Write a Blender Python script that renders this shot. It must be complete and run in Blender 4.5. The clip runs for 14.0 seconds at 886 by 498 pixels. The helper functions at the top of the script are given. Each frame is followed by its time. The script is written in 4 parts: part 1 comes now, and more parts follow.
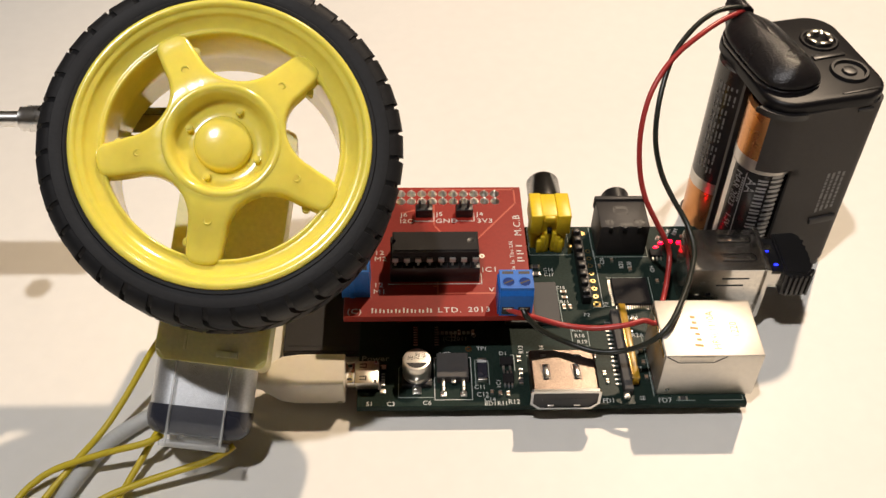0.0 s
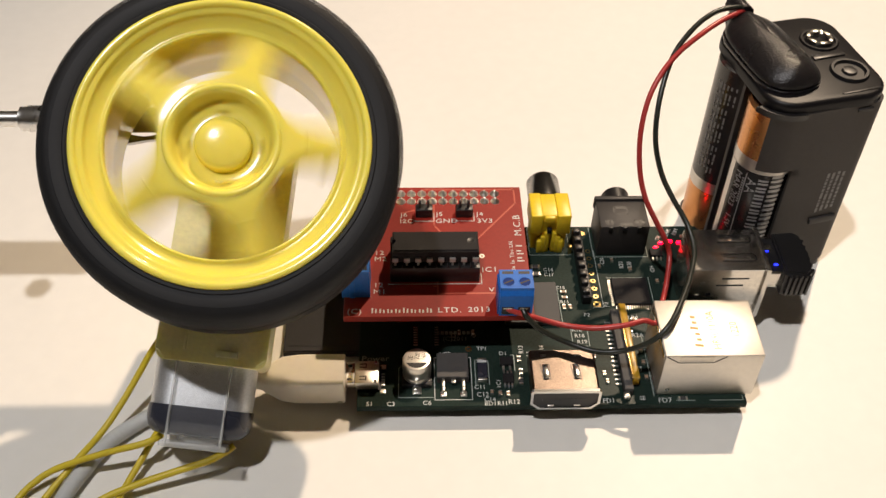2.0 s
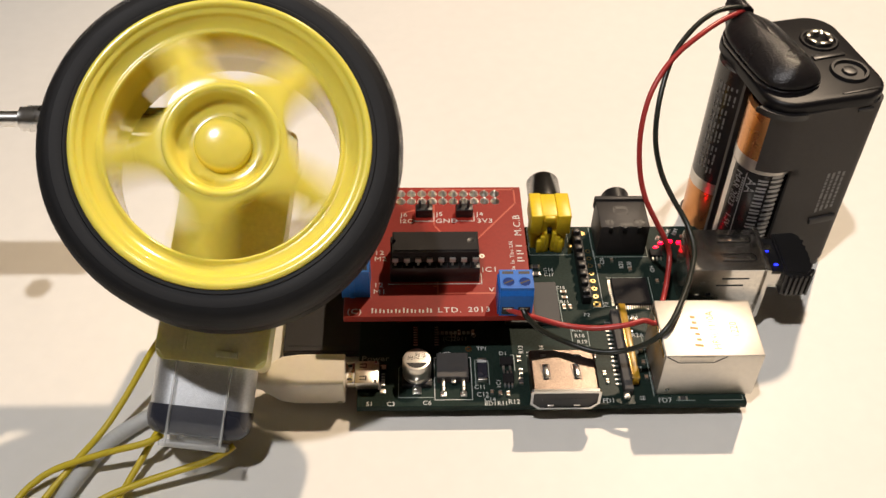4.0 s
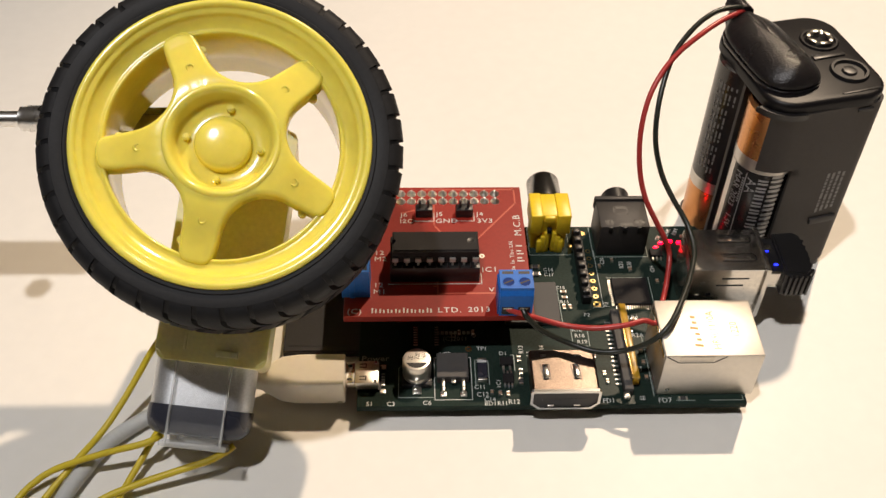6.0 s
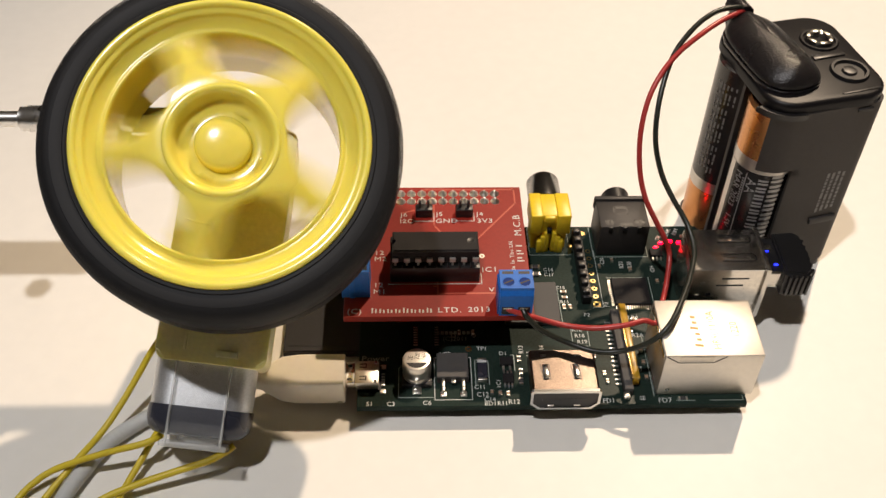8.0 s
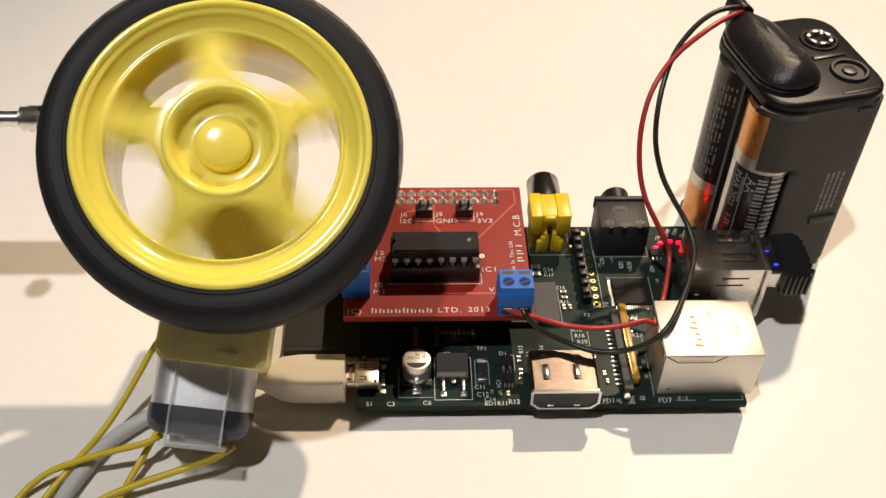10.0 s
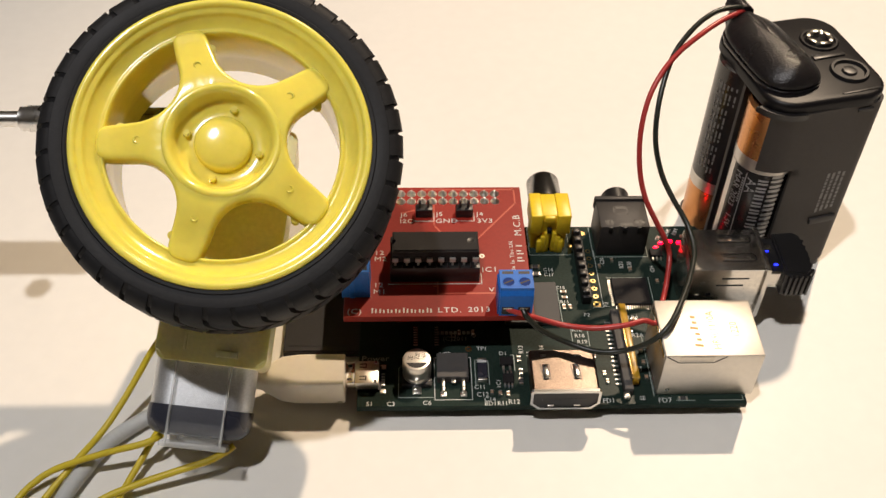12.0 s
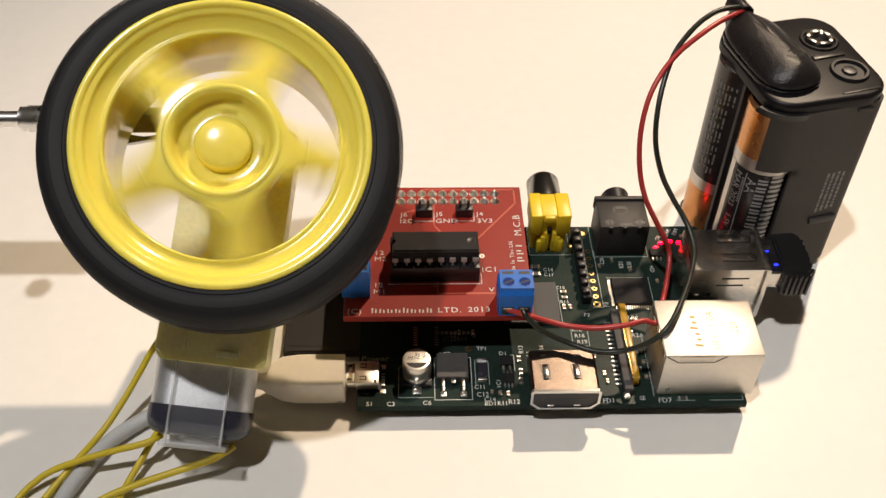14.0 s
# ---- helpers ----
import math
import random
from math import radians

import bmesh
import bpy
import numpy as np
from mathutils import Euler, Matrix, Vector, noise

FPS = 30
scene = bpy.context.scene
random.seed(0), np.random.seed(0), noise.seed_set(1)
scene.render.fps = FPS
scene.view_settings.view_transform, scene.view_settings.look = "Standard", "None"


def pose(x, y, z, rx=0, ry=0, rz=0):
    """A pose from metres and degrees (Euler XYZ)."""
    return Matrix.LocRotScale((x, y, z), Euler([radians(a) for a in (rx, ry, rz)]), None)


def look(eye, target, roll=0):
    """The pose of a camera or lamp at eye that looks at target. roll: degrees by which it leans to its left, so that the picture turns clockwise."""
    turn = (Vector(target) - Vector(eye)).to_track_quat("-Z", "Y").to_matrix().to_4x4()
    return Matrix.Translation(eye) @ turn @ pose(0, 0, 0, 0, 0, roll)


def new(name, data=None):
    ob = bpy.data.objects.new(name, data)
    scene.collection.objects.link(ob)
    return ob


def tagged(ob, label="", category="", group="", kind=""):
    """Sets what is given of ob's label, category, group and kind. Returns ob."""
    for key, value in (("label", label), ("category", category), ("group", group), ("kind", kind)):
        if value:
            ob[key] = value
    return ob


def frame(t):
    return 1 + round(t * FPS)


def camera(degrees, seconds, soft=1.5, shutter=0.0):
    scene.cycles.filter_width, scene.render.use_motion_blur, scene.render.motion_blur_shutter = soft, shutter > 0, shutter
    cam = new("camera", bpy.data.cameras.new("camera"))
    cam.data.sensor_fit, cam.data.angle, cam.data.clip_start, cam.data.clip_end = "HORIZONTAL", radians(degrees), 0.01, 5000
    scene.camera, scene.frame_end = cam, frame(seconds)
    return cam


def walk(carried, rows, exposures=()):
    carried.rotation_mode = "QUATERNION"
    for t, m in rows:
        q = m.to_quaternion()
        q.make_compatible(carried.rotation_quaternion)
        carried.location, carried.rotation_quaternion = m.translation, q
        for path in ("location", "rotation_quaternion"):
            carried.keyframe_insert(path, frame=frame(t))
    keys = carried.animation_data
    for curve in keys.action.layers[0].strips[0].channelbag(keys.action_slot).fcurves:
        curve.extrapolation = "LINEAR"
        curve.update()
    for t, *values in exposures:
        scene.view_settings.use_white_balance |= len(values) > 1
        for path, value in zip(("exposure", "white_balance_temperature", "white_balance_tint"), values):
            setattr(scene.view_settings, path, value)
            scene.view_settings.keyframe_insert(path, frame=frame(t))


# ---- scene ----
# camera: held still over the table
EYE = Vector((0.01197, -0.13052, 0.18257))
AHEAD = Vector((0.03125, 0.70790, -0.70562))
cam = camera(47.34, 14.0, soft=1.5, shutter=0.9)
VIEW = look(EYE, EYE + AHEAD, 1.452)
walk(cam, [(0.0, VIEW), (14.0, VIEW)], exposures=[(0.0, 0.05), (14.0, 0.05)])

# ---- light: two ceiling spots in a closed room ----
world = bpy.data.worlds.new("world")
world.use_nodes = True
scene.world = world
world.node_tree.nodes["Background"].inputs["Color"].default_value = (0.9, 0.88, 0.86, 1)
world.node_tree.nodes["Background"].inputs["Strength"].default_value = 0.12


def spot(name, toward, metres, watts, colour, radius, aim, cone, blend):
    data = bpy.data.lights.new(name, "SPOT")
    data.energy, data.color, data.shadow_soft_size = watts, colour, radius
    data.spot_size, data.spot_blend = radians(cone), blend
    ob = new(name, data)
    eye = Vector((0.02, 0.03, 0)) + Vector(toward).normalized() * metres
    ob.matrix_world = look(eye, aim)
    return ob


spot("warm_spot", (0.38, 0.672, 1.0), 2.0, 133, (1.0, 0.785, 0.575), 0.026, (0.16, 0.0, 0), 23, 0.8)
spot("cool_spot", (-0.19, -0.20, 1.0), 1.7, 61, (1.0, 0.975, 0.98), 0.028, (0.02, 0.03, 0), 75, 0.6)

# ---- materials ----


def material(name, colour, rough=0.5, metal=0.0, vary=0.12, scale=300.0, bump=0.0, bump_scale=2500.0,
             spec=0.5, coat=0.0, glow=None, trans=0.0, spots=0.0, sss=0.0, by_piece=False):
    """A surface with variation at two scales: broad stains and fine grain, with relief and uneven gloss."""
    m = bpy.data.materials.new(name)
    m.use_nodes = True
    nt = m.node_tree
    b = nt.nodes["Principled BSDF"]
    b.inputs["Roughness"].default_value, b.inputs["Metallic"].default_value = rough, metal
    b.inputs["Specular IOR Level"].default_value, b.inputs["Coat Weight"].default_value = spec, coat
    b.inputs["Transmission Weight"].default_value = trans
    if sss:
        b.inputs["Subsurface Weight"].default_value = sss
        b.inputs["Subsurface Radius"].default_value = (0.003, 0.0025, 0.001)
        b.inputs["Subsurface Scale"].default_value = 1.0
    co = nt.nodes.new("ShaderNodeTexCoord")
    broad, fine = nt.nodes.new("ShaderNodeTexNoise"), nt.nodes.new("ShaderNodeTexNoise")
    broad.inputs["Scale"].default_value, broad.inputs["Detail"].default_value = scale * 0.25, 4
    fine.inputs["Scale"].default_value, fine.inputs["Detail"].default_value = scale * 4, 5
    for n in (broad, fine):
        nt.links.new(co.outputs["Object"], n.inputs["Vector"])
    mix = nt.nodes.new("ShaderNodeMath")
    mix.operation = "MULTIPLY_ADD"
    mix.inputs[1].default_value = 0.55
    nt.links.new(fine.outputs["Fac"], mix.inputs[0])
    half = nt.nodes.new("ShaderNodeMath")
    half.operation = "MULTIPLY"
    half.inputs[1].default_value = 0.45
    nt.links.new(broad.outputs["Fac"], half.inputs[0])
    nt.links.new(half.outputs[0], mix.inputs[2])
    ramp = nt.nodes.new("ShaderNodeValToRGB")
    ramp.color_ramp.elements[0].position, ramp.color_ramp.elements[1].position = 0.3, 0.7
    ramp.color_ramp.elements[0].color = (*[c * (1 - vary) for c in colour], 1)
    ramp.color_ramp.elements[1].color = (*[min(1, c * (1 + vary)) for c in colour], 1)
    nt.links.new(mix.outputs[0], ramp.inputs["Fac"])
    out = ramp.outputs["Color"]
    if by_piece:
        info, shade = nt.nodes.new("ShaderNodeObjectInfo"), nt.nodes.new("ShaderNodeHueSaturation")
        span = nt.nodes.new("ShaderNodeMapRange")
        span.inputs["To Min"].default_value, span.inputs["To Max"].default_value = 0.8, 1.2
        nt.links.new(info.outputs["Random"], span.inputs["Value"])
        nt.links.new(span.outputs["Result"], shade.inputs["Value"])
        nt.links.new(out, shade.inputs["Color"])
        out = shade.outputs["Color"]
    nt.links.new(out, b.inputs["Base Color"])
    gloss = nt.nodes.new("ShaderNodeMapRange")
    gloss.inputs["To Min"].default_value, gloss.inputs["To Max"].default_value = max(0.02, rough * 0.8), min(1, rough * 1.25)
    nt.links.new(broad.outputs["Fac"], gloss.inputs["Value"])
    nt.links.new(gloss.outputs["Result"], b.inputs["Roughness"])
    if bump:
        relief, tex = nt.nodes.new("ShaderNodeBump"), nt.nodes.new("ShaderNodeTexNoise")
        tex.inputs["Scale"].default_value, tex.inputs["Detail"].default_value = bump_scale, 3
        nt.links.new(co.outputs["Object"], tex.inputs["Vector"])
        relief.inputs["Strength"].default_value, relief.inputs["Distance"].default_value = bump, 0.0002
        nt.links.new(tex.outputs["Fac"], relief.inputs["Height"])
        nt.links.new(relief.outputs["Normal"], b.inputs["Normal"])
    if glow:
        b.inputs["Emission Color"].default_value, b.inputs["Emission Strength"].default_value = (*glow[:3], 1), glow[3]
    return m


TABLE = material("table_laminate", (0.80, 0.765, 0.70), 0.42, vary=0.025, scale=60, bump=0.03, bump_scale=900, spec=0.35)
PAINT = material("wall_paint", (0.84, 0.81, 0.76), 0.85, vary=0.04, scale=4)
FLOOR = material("floor_wood", (0.42, 0.31, 0.20), 0.5, vary=0.25, scale=8)
PCB = material("green_solder_mask", (0.017, 0.029, 0.023), 0.3, vary=0.35, scale=500, spec=0.06, bump=0.05)
RED = material("red_solder_mask", (0.27, 0.019, 0.011), 0.38, vary=0.10, scale=300, spec=0.3, bump=0.04)
RED_TRACK = material("red_mask_over_copper", (0.50, 0.10, 0.06), 0.3, vary=0.08)
INK = material("white_legend_ink", (0.62, 0.62, 0.58), 0.6, vary=0.15, scale=1500)
INK_DIM = material("thin_legend_ink", (0.33, 0.37, 0.34), 0.6, vary=0.25, scale=1500)
INK_TAN = material("amber_printed_ink", (0.60, 0.36, 0.13), 0.5, vary=0.2, scale=1500)
BLACK = material("black_moulded_plastic", (0.012, 0.011, 0.011), 0.38, vary=0.25, scale=500, bump=0.08)
CHIP = material("black_epoxy_chip", (0.014, 0.012, 0.012), 0.6, vary=0.2, scale=800, bump=0.25, bump_scale=5000, spec=0.22)
GREY_CHIP = material("dark_grey_epoxy_chip", (0.045, 0.043, 0.042), 0.55, vary=0.15, scale=800, bump=0.25, bump_scale=5000)
HOLDER = material("matt_black_holder_plastic", (0.030, 0.026, 0.024), 0.55, vary=0.15, scale=200, bump=0.15, bump_scale=3500)
LEATHER = material("grained_black_vinyl", (0.013, 0.011, 0.011), 0.27, vary=0.2, scale=300, bump=0.7, bump_scale=2400, spec=0.45)
JACK = material("matt_black_jack_plastic", (0.036, 0.032, 0.030), 0.5, vary=0.15, scale=400, bump=0.1, spec=0.35)
STEEL = material("bright_tin_plate", (0.62, 0.59, 0.54), 0.24, 1.0, vary=0.10, scale=250, bump=0.05, bump_scale=900)
BRUSHED = material("satin_nickel_shell", (0.60, 0.55, 0.48), 0.33, 1.0, vary=0.10, scale=300, bump=0.25, bump_scale=2600)
CHROME = material("chrome", (0.66, 0.65, 0.63), 0.12, 1.0, vary=0.08, scale=200)
SOLDER = material("solder", (0.78, 0.74, 0.68), 0.30, 1.0, vary=0.2, scale=900, bump=0.3, bump_scale=1500)
GOLD = material("gold_plated_pads", (0.72, 0.50, 0.20), 0.28, 1.0, vary=0.15, scale=700)
BLUE = material("blue_terminal_plastic", (0.012, 0.13, 0.50), 0.4, vary=0.12, scale=400, bump=0.05, spec=0.35)
YELLOW_JACK = material("yellow_jack_plastic", (0.80, 0.56, 0.02), 0.35, vary=0.10, scale=300, sss=0.1)
RIM = material("translucent_yellow_plastic", (0.90, 0.755, 0.125), 0.16, vary=0.06, scale=120, bump=0.10, bump_scale=900, spec=0.6, sss=0.4)
RUBBER = material("black_tyre_rubber", (0.010, 0.010, 0.011), 0.56, vary=0.3, scale=250, bump=0.2, bump_scale=1500, spec=0.24)
GEARBOX = material("pale_yellow_nylon", (0.87, 0.80, 0.42), 0.38, vary=0.10, scale=250, bump=0.15, bump_scale=1800, sss=0.6)
CAN = material("zinc_plated_can", (0.68, 0.69, 0.70), 0.42, 0.85, vary=0.18, scale=600, bump=0.06, bump_scale=3500)
NAVY = material("dark_navy_motor_cap", (0.026, 0.028, 0.040), 0.26, vary=0.15, scale=300)
CLEAR = material("clear_plastic_strap", (0.95, 0.95, 0.93), 0.12, vary=0.02, spec=0.5)
CLEAR.node_tree.nodes["Principled BSDF"].inputs["Alpha"].default_value = 0.05
FROST = material("frosted_clear_plastic", (0.85, 0.85, 0.82), 0.3, vary=0.05)
FROST.node_tree.nodes["Principled BSDF"].inputs["Alpha"].default_value = 0.35
YELLOW_WIRE = material("yellow_wire_sleeve", (0.62, 0.47, 0.02), 0.4, vary=0.08)
# white cord, greyed: the shadow it lies in is put into its colour
SHADED_CORD = material("white_cable_sleeve_in_shade", (0.52, 0.52, 0.50), 0.5, vary=0.05)
BLACK_WIRE = material("black_wire_sleeve", (0.018, 0.020, 0.014), 0.32, vary=0.15)
RED_WIRE = material("red_wire_sleeve", (0.42, 0.035, 0.03), 0.35, vary=0.10)
WHITE = material("cream_white_plug_plastic", (0.86, 0.79, 0.66), 0.42, vary=0.04, scale=150, sss=0.1)
COPPER = material("copper_coloured_battery_sleeve", (0.62, 0.29, 0.11), 0.26, 0.85, vary=0.08, scale=200)
CELL = material("black_battery_sleeve", (0.018, 0.017, 0.017), 0.22, vary=0.15, scale=300)
SILVER_BAND = material("silver_battery_band", (0.55, 0.52, 0.48), 0.3, 0.8, vary=0.1)
AMBER = material("amber_polyimide_latch", (0.50, 0.28, 0.02), 0.3, vary=0.2, scale=400, trans=0.15)
ALU = material("brushed_aluminium_can", (0.66, 0.63, 0.58), 0.35, 1.0, vary=0.08, scale=400)
CERAMIC = material("tan_ceramic", (0.30, 0.20, 0.13), 0.5, vary=0.2)
RED_GLOW = material("lit_red_led", (0.9, 0.05, 0.05), 0.3, glow=(1.0, 0.0, 0.012, 14))
BLUE_GLOW = material("lit_blue_led", (0.05, 0.05, 0.9), 0.3, glow=(0.01, 0.02, 1.0, 5))
DARK_STEEL = material("blackened_steel", (0.16, 0.14, 0.11), 0.25, 1.0, vary=0.2, scale=300)
OLIVE = material("brassy_pressed_steel", (0.30, 0.24, 0.11), 0.4, 0.8, vary=0.2, scale=300)
REGULATOR = material("worn_grey_epoxy", (0.060, 0.055, 0.051), 0.6, vary=0.12, scale=800, bump=0.25, bump_scale=5000)
ROD = material("polished_steel_rod", (0.80, 0.78, 0.75), 0.26, 1.0, vary=0.08, scale=200)
SHELL = material("brown_grey_holder_shell", (0.040, 0.034, 0.031), 0.6, vary=0.1, scale=200, bump=0.12, bump_scale=3500, spec=0.35)
PRINT = material("worn_small_print", (0.17, 0.165, 0.16), 0.5, vary=0.3, scale=1500)
SILVER_INK = material("silver_printed_ink", (0.38, 0.37, 0.36), 0.35, 0.3, vary=0.1)
HDMI_SHELL = material("brown_tinted_nickel_shell", (0.125, 0.098, 0.080), 0.30, 1.0, vary=0.30, scale=900, bump=0.22, bump_scale=2200)
NET_SHELL = material("satin_tin_shell", (0.70, 0.66, 0.60), 0.46, 1.0, vary=0.05, scale=200, bump=0.1, bump_scale=2600)
CARD = material("dull_black_card_plastic", (0.016, 0.014, 0.014), 0.5, vary=0.2, spec=0.3)
BARREL = material("smoked_bright_barrel", (0.30, 0.29, 0.28), 0.2, 1.0, vary=0.1)
USB_STEEL = material("dulled_tin_shell", (0.70, 0.66, 0.60), 0.24, 1.0, vary=0.16, scale=250, bump=0.08, bump_scale=900)
LID = material("dark_holder_lid_plastic", (0.008, 0.007, 0.0075), 0.36, vary=0.2, scale=250, bump=0.1, bump_scale=3000, spec=0.2)
# terminal blue darkened to hold the shade of a recessed screw
SCREW_BLUE = material("recess_shaded_blue_screw", (0.004, 0.03, 0.17), 0.5, vary=0.2, spec=0.12)
PIN = material("tinned_chip_pin", (0.42, 0.41, 0.39), 0.4, 0.6, vary=0.15, scale=900)

# ---- mesh helpers, all in millimetres ----
MM = 0.001


def part(name, bm, mat, parent=None, label="", smooth=35, m=None):
    """Links a bmesh as one mesh object, a part of its parent."""
    if m is not None:
        bm.transform(m)
    bm.transform(Matrix.Scale(MM, 4))
    bmesh.ops.recalc_face_normals(bm, faces=bm.faces)
    me = bpy.data.meshes.new(name)
    bm.to_mesh(me)
    bm.free()
    for k in (mat if isinstance(mat, (list, tuple)) else [mat]):
        me.materials.append(k)
    if smooth:
        me.shade_smooth()
        me.set_sharp_from_angle(angle=radians(smooth))
    ob = new(name, me)
    ob.parent = parent
    if label:
        ob["label"] = label
    return ob


def thing(name, label, category, group="", m=None):
    ob = tagged(new(name), label, category, group)
    ob.empty_display_size = 0.005
    if m is not None:
        ob.matrix_basis = m
    return ob


def place(x, y, z, rz=0.0, rx=0.0, ry=0.0):
    return pose(x * MM, y * MM, z * MM, rx, ry, rz)


def merge(bm, other, m=None, index=0):
    if m is not None:
        other.transform(m)
    me = bpy.data.meshes.new("tmp")
    for f in other.faces:
        f.material_index = index
    other.to_mesh(me)
    other.free()
    bm.from_mesh(me)
    bpy.data.meshes.remove(me)
    return bm


def box(x0, x1, y0, y1, z0, z1, bevel=0.0, seg=2, bm=None, index=0):
    b = bmesh.new()
    bmesh.ops.create_cube(b, size=1)
    for v in b.verts:
        v.co = Vector(((x0 + x1) / 2 + v.co.x * (x1 - x0), (y0 + y1) / 2 + v.co.y * (y1 - y0), (z0 + z1) / 2 + v.co.z * (z1 - z0)))
    if bevel:
        bmesh.ops.bevel(b, geom=b.edges[:], offset=bevel, segments=seg, profile=0.5, affect="EDGES")
    return merge(bm if bm else bmesh.new(), b, None, index)


def cyl(x, y, z0, z1, r, r2=None, n=24, bm=None, m=None, bevel=0.0, index=0):
    b = bmesh.new()
    bmesh.ops.create_cone(b, cap_ends=True, segments=n, radius1=r, radius2=r if r2 is None else r2, depth=z1 - z0,
                          matrix=Matrix.Translation((0, 0, (z0 + z1) / 2)))
    if bevel:
        rims = [e for e in b.edges if abs(e.verts[0].co.z - e.verts[1].co.z) < 1e-6]
        bmesh.ops.bevel(b, geom=rims, offset=bevel, segments=2, affect="EDGES")
    b.transform((m if m is not None else Matrix()) @ Matrix.Translation((x, y, 0)) if m is None else m)
    return merge(bm if bm else bmesh.new(), b, None, index)


def lathe(profile, n=64, bm=None, closed=False, index=0):
    """Turns (radius, height) points round z."""
    b = bmesh.new()
    rings = [[b.verts.new((r * math.cos(a), r * math.sin(a), z)) for a in (2 * math.pi * k / n for k in range(n))] if r > 1e-6
             else [b.verts.new((0, 0, z))] for r, z in profile]
    pairs = list(zip(rings, rings[1:])) + ([(rings[-1], rings[0])] if closed else [])
    for lo, hi in pairs:
        for k in range(n):
            q = [lo[k % len(lo)], lo[(k + 1) % len(lo)], hi[(k + 1) % len(hi)], hi[k % len(hi)]]
            q = list(dict.fromkeys(q))
            if len(q) > 2:
                b.faces.new(q)
    return merge(bm if bm else bmesh.new(), b, None, index)


def outline(points, z0, z1, bevel=0.0, bm=None, index=0):
    """A prism over a closed outline."""
    b = bmesh.new()
    low = [b.verts.new((x, y, z0)) for x, y in points]
    top = [b.verts.new((x, y, z1)) for x, y in points]
    b.faces.new(low[::-1])
    lid = b.faces.new(top)
    for k in range(len(points)):
        j = (k + 1) % len(points)
        b.faces.new((low[k], low[j], top[j], top[k]))
    if bevel:
        bmesh.ops.bevel(b, geom=list(lid.edges), offset=bevel, segments=3, affect="EDGES")
    return merge(bm if bm else bmesh.new(), b, None, index)


def rounded(x0, x1, y0, y1, r, n=6):
    pts = []
    for cx, cy, a0 in ((x1 - r, y1 - r, 0), (x0 + r, y1 - r, 90), (x0 + r, y0 + r, 180), (x1 - r, y0 + r, 270)):
        pts += [(cx + r * math.cos(radians(a0 + 90 * k / n)), cy + r * math.sin(radians(a0 + 90 * k / n))) for k in range(n + 1)]
    return pts


def tube(points, r, n=12, steps=10, bm=None, index=0):
    """A round cord along a smooth curve through the points."""
    p = [Vector(q) for q in points]
    p = [p[0] * 2 - p[1]] + p + [p[-1] * 2 - p[-2]]
    line = []
    for i in range(1, len(p) - 2):
        for k in range(steps):
            t = k / steps
            a, b_, c, d = p[i - 1], p[i], p[i + 1], p[i + 2]
            line.append(0.5 * ((2 * b_) + (c - a) * t + (2 * a - 5 * b_ + 4 * c - d) * t * t + (3 * b_ - a - 3 * c + d) * t ** 3))
    line.append(p[-2])
    b = bmesh.new()
    rings, side = [], Vector((0, 0, 1))
    for i, q in enumerate(line):
        d = (line[min(i + 1, len(line) - 1)] - line[max(i - 1, 0)]).normalized()
        u = d.cross(side)
        u = (u if u.length > 1e-3 else d.cross(Vector((0, 1, 0)))).normalized()
        w = u.cross(d).normalized()
        side = w
        rings.append([b.verts.new(q + r * (math.cos(2 * math.pi * k / n) * u + math.sin(2 * math.pi * k / n) * w)) for k in range(n)])
    for lo, hi in zip(rings, rings[1:]):
        for k in range(n):
            b.faces.new((lo[k], lo[(k + 1) % n], hi[(k + 1) % n], hi[k]))
    b.faces.new(rings[0][::-1])
    b.faces.new(rings[-1])
    return merge(bm if bm else bmesh.new(), b, None, index)


def writing(name, text, size, m, mat, parent, align="LEFT", spread=1.0, width=1.0):
    """Flat raised lettering in the built-in font; size is the letter height in millimetres."""
    cu = bpy.data.curves.new(name, "FONT")
    cu.body, cu.size, cu.align_x, cu.space_character = text, size / 0.7, align, spread
    cu.extrude, cu.resolution_u = 0.01, 2
    tmp = bpy.data.objects.new(name, cu)
    scene.collection.objects.link(tmp)
    me = bpy.data.meshes.new_from_object(tmp.evaluated_get(bpy.context.evaluated_depsgraph_get()))
    bpy.data.objects.remove(tmp)
    bpy.data.curves.remove(cu)
    me.transform(Matrix.Scale(MM, 4) @ m @ Matrix.Diagonal((width, 1, 1, 1)))
    me.materials.clear()
    me.materials.append(mat)
    ob = new(name, me)
    ob.parent = parent
    return ob


def at(x, y, z, rz=0.0, rx=0.0, ry=0.0):
    """A pose in millimetres for bmesh.transform."""
    return pose(x, y, z, rx, ry, rz)


def block(x0, x1, y0, y1, r, z0, z1, b, n=8):
    """A round-cornered block with a rolled top edge."""
    bm = bmesh.new()
    rings = []
    for inset, z in ((0, z0), (0, z1 - b), (b * 0.13, z1 - b * 0.5), (b * 0.5, z1 - b * 0.13), (b, z1)):
        rings.append([bm.verts.new((x, y, z)) for x, y in rounded(x0 + inset, x1 - inset, y0 + inset, y1 - inset, max(0.3, r - inset), n)])
    for lo, hi in zip(rings, rings[1:]):
        for i in range(len(lo)):
            j = (i + 1) % len(lo)
            bm.faces.new((lo[i], lo[j], hi[j], hi[i]))
    bm.faces.new(rings[0][::-1])
    bm.faces.new(rings[-1])
    return bm


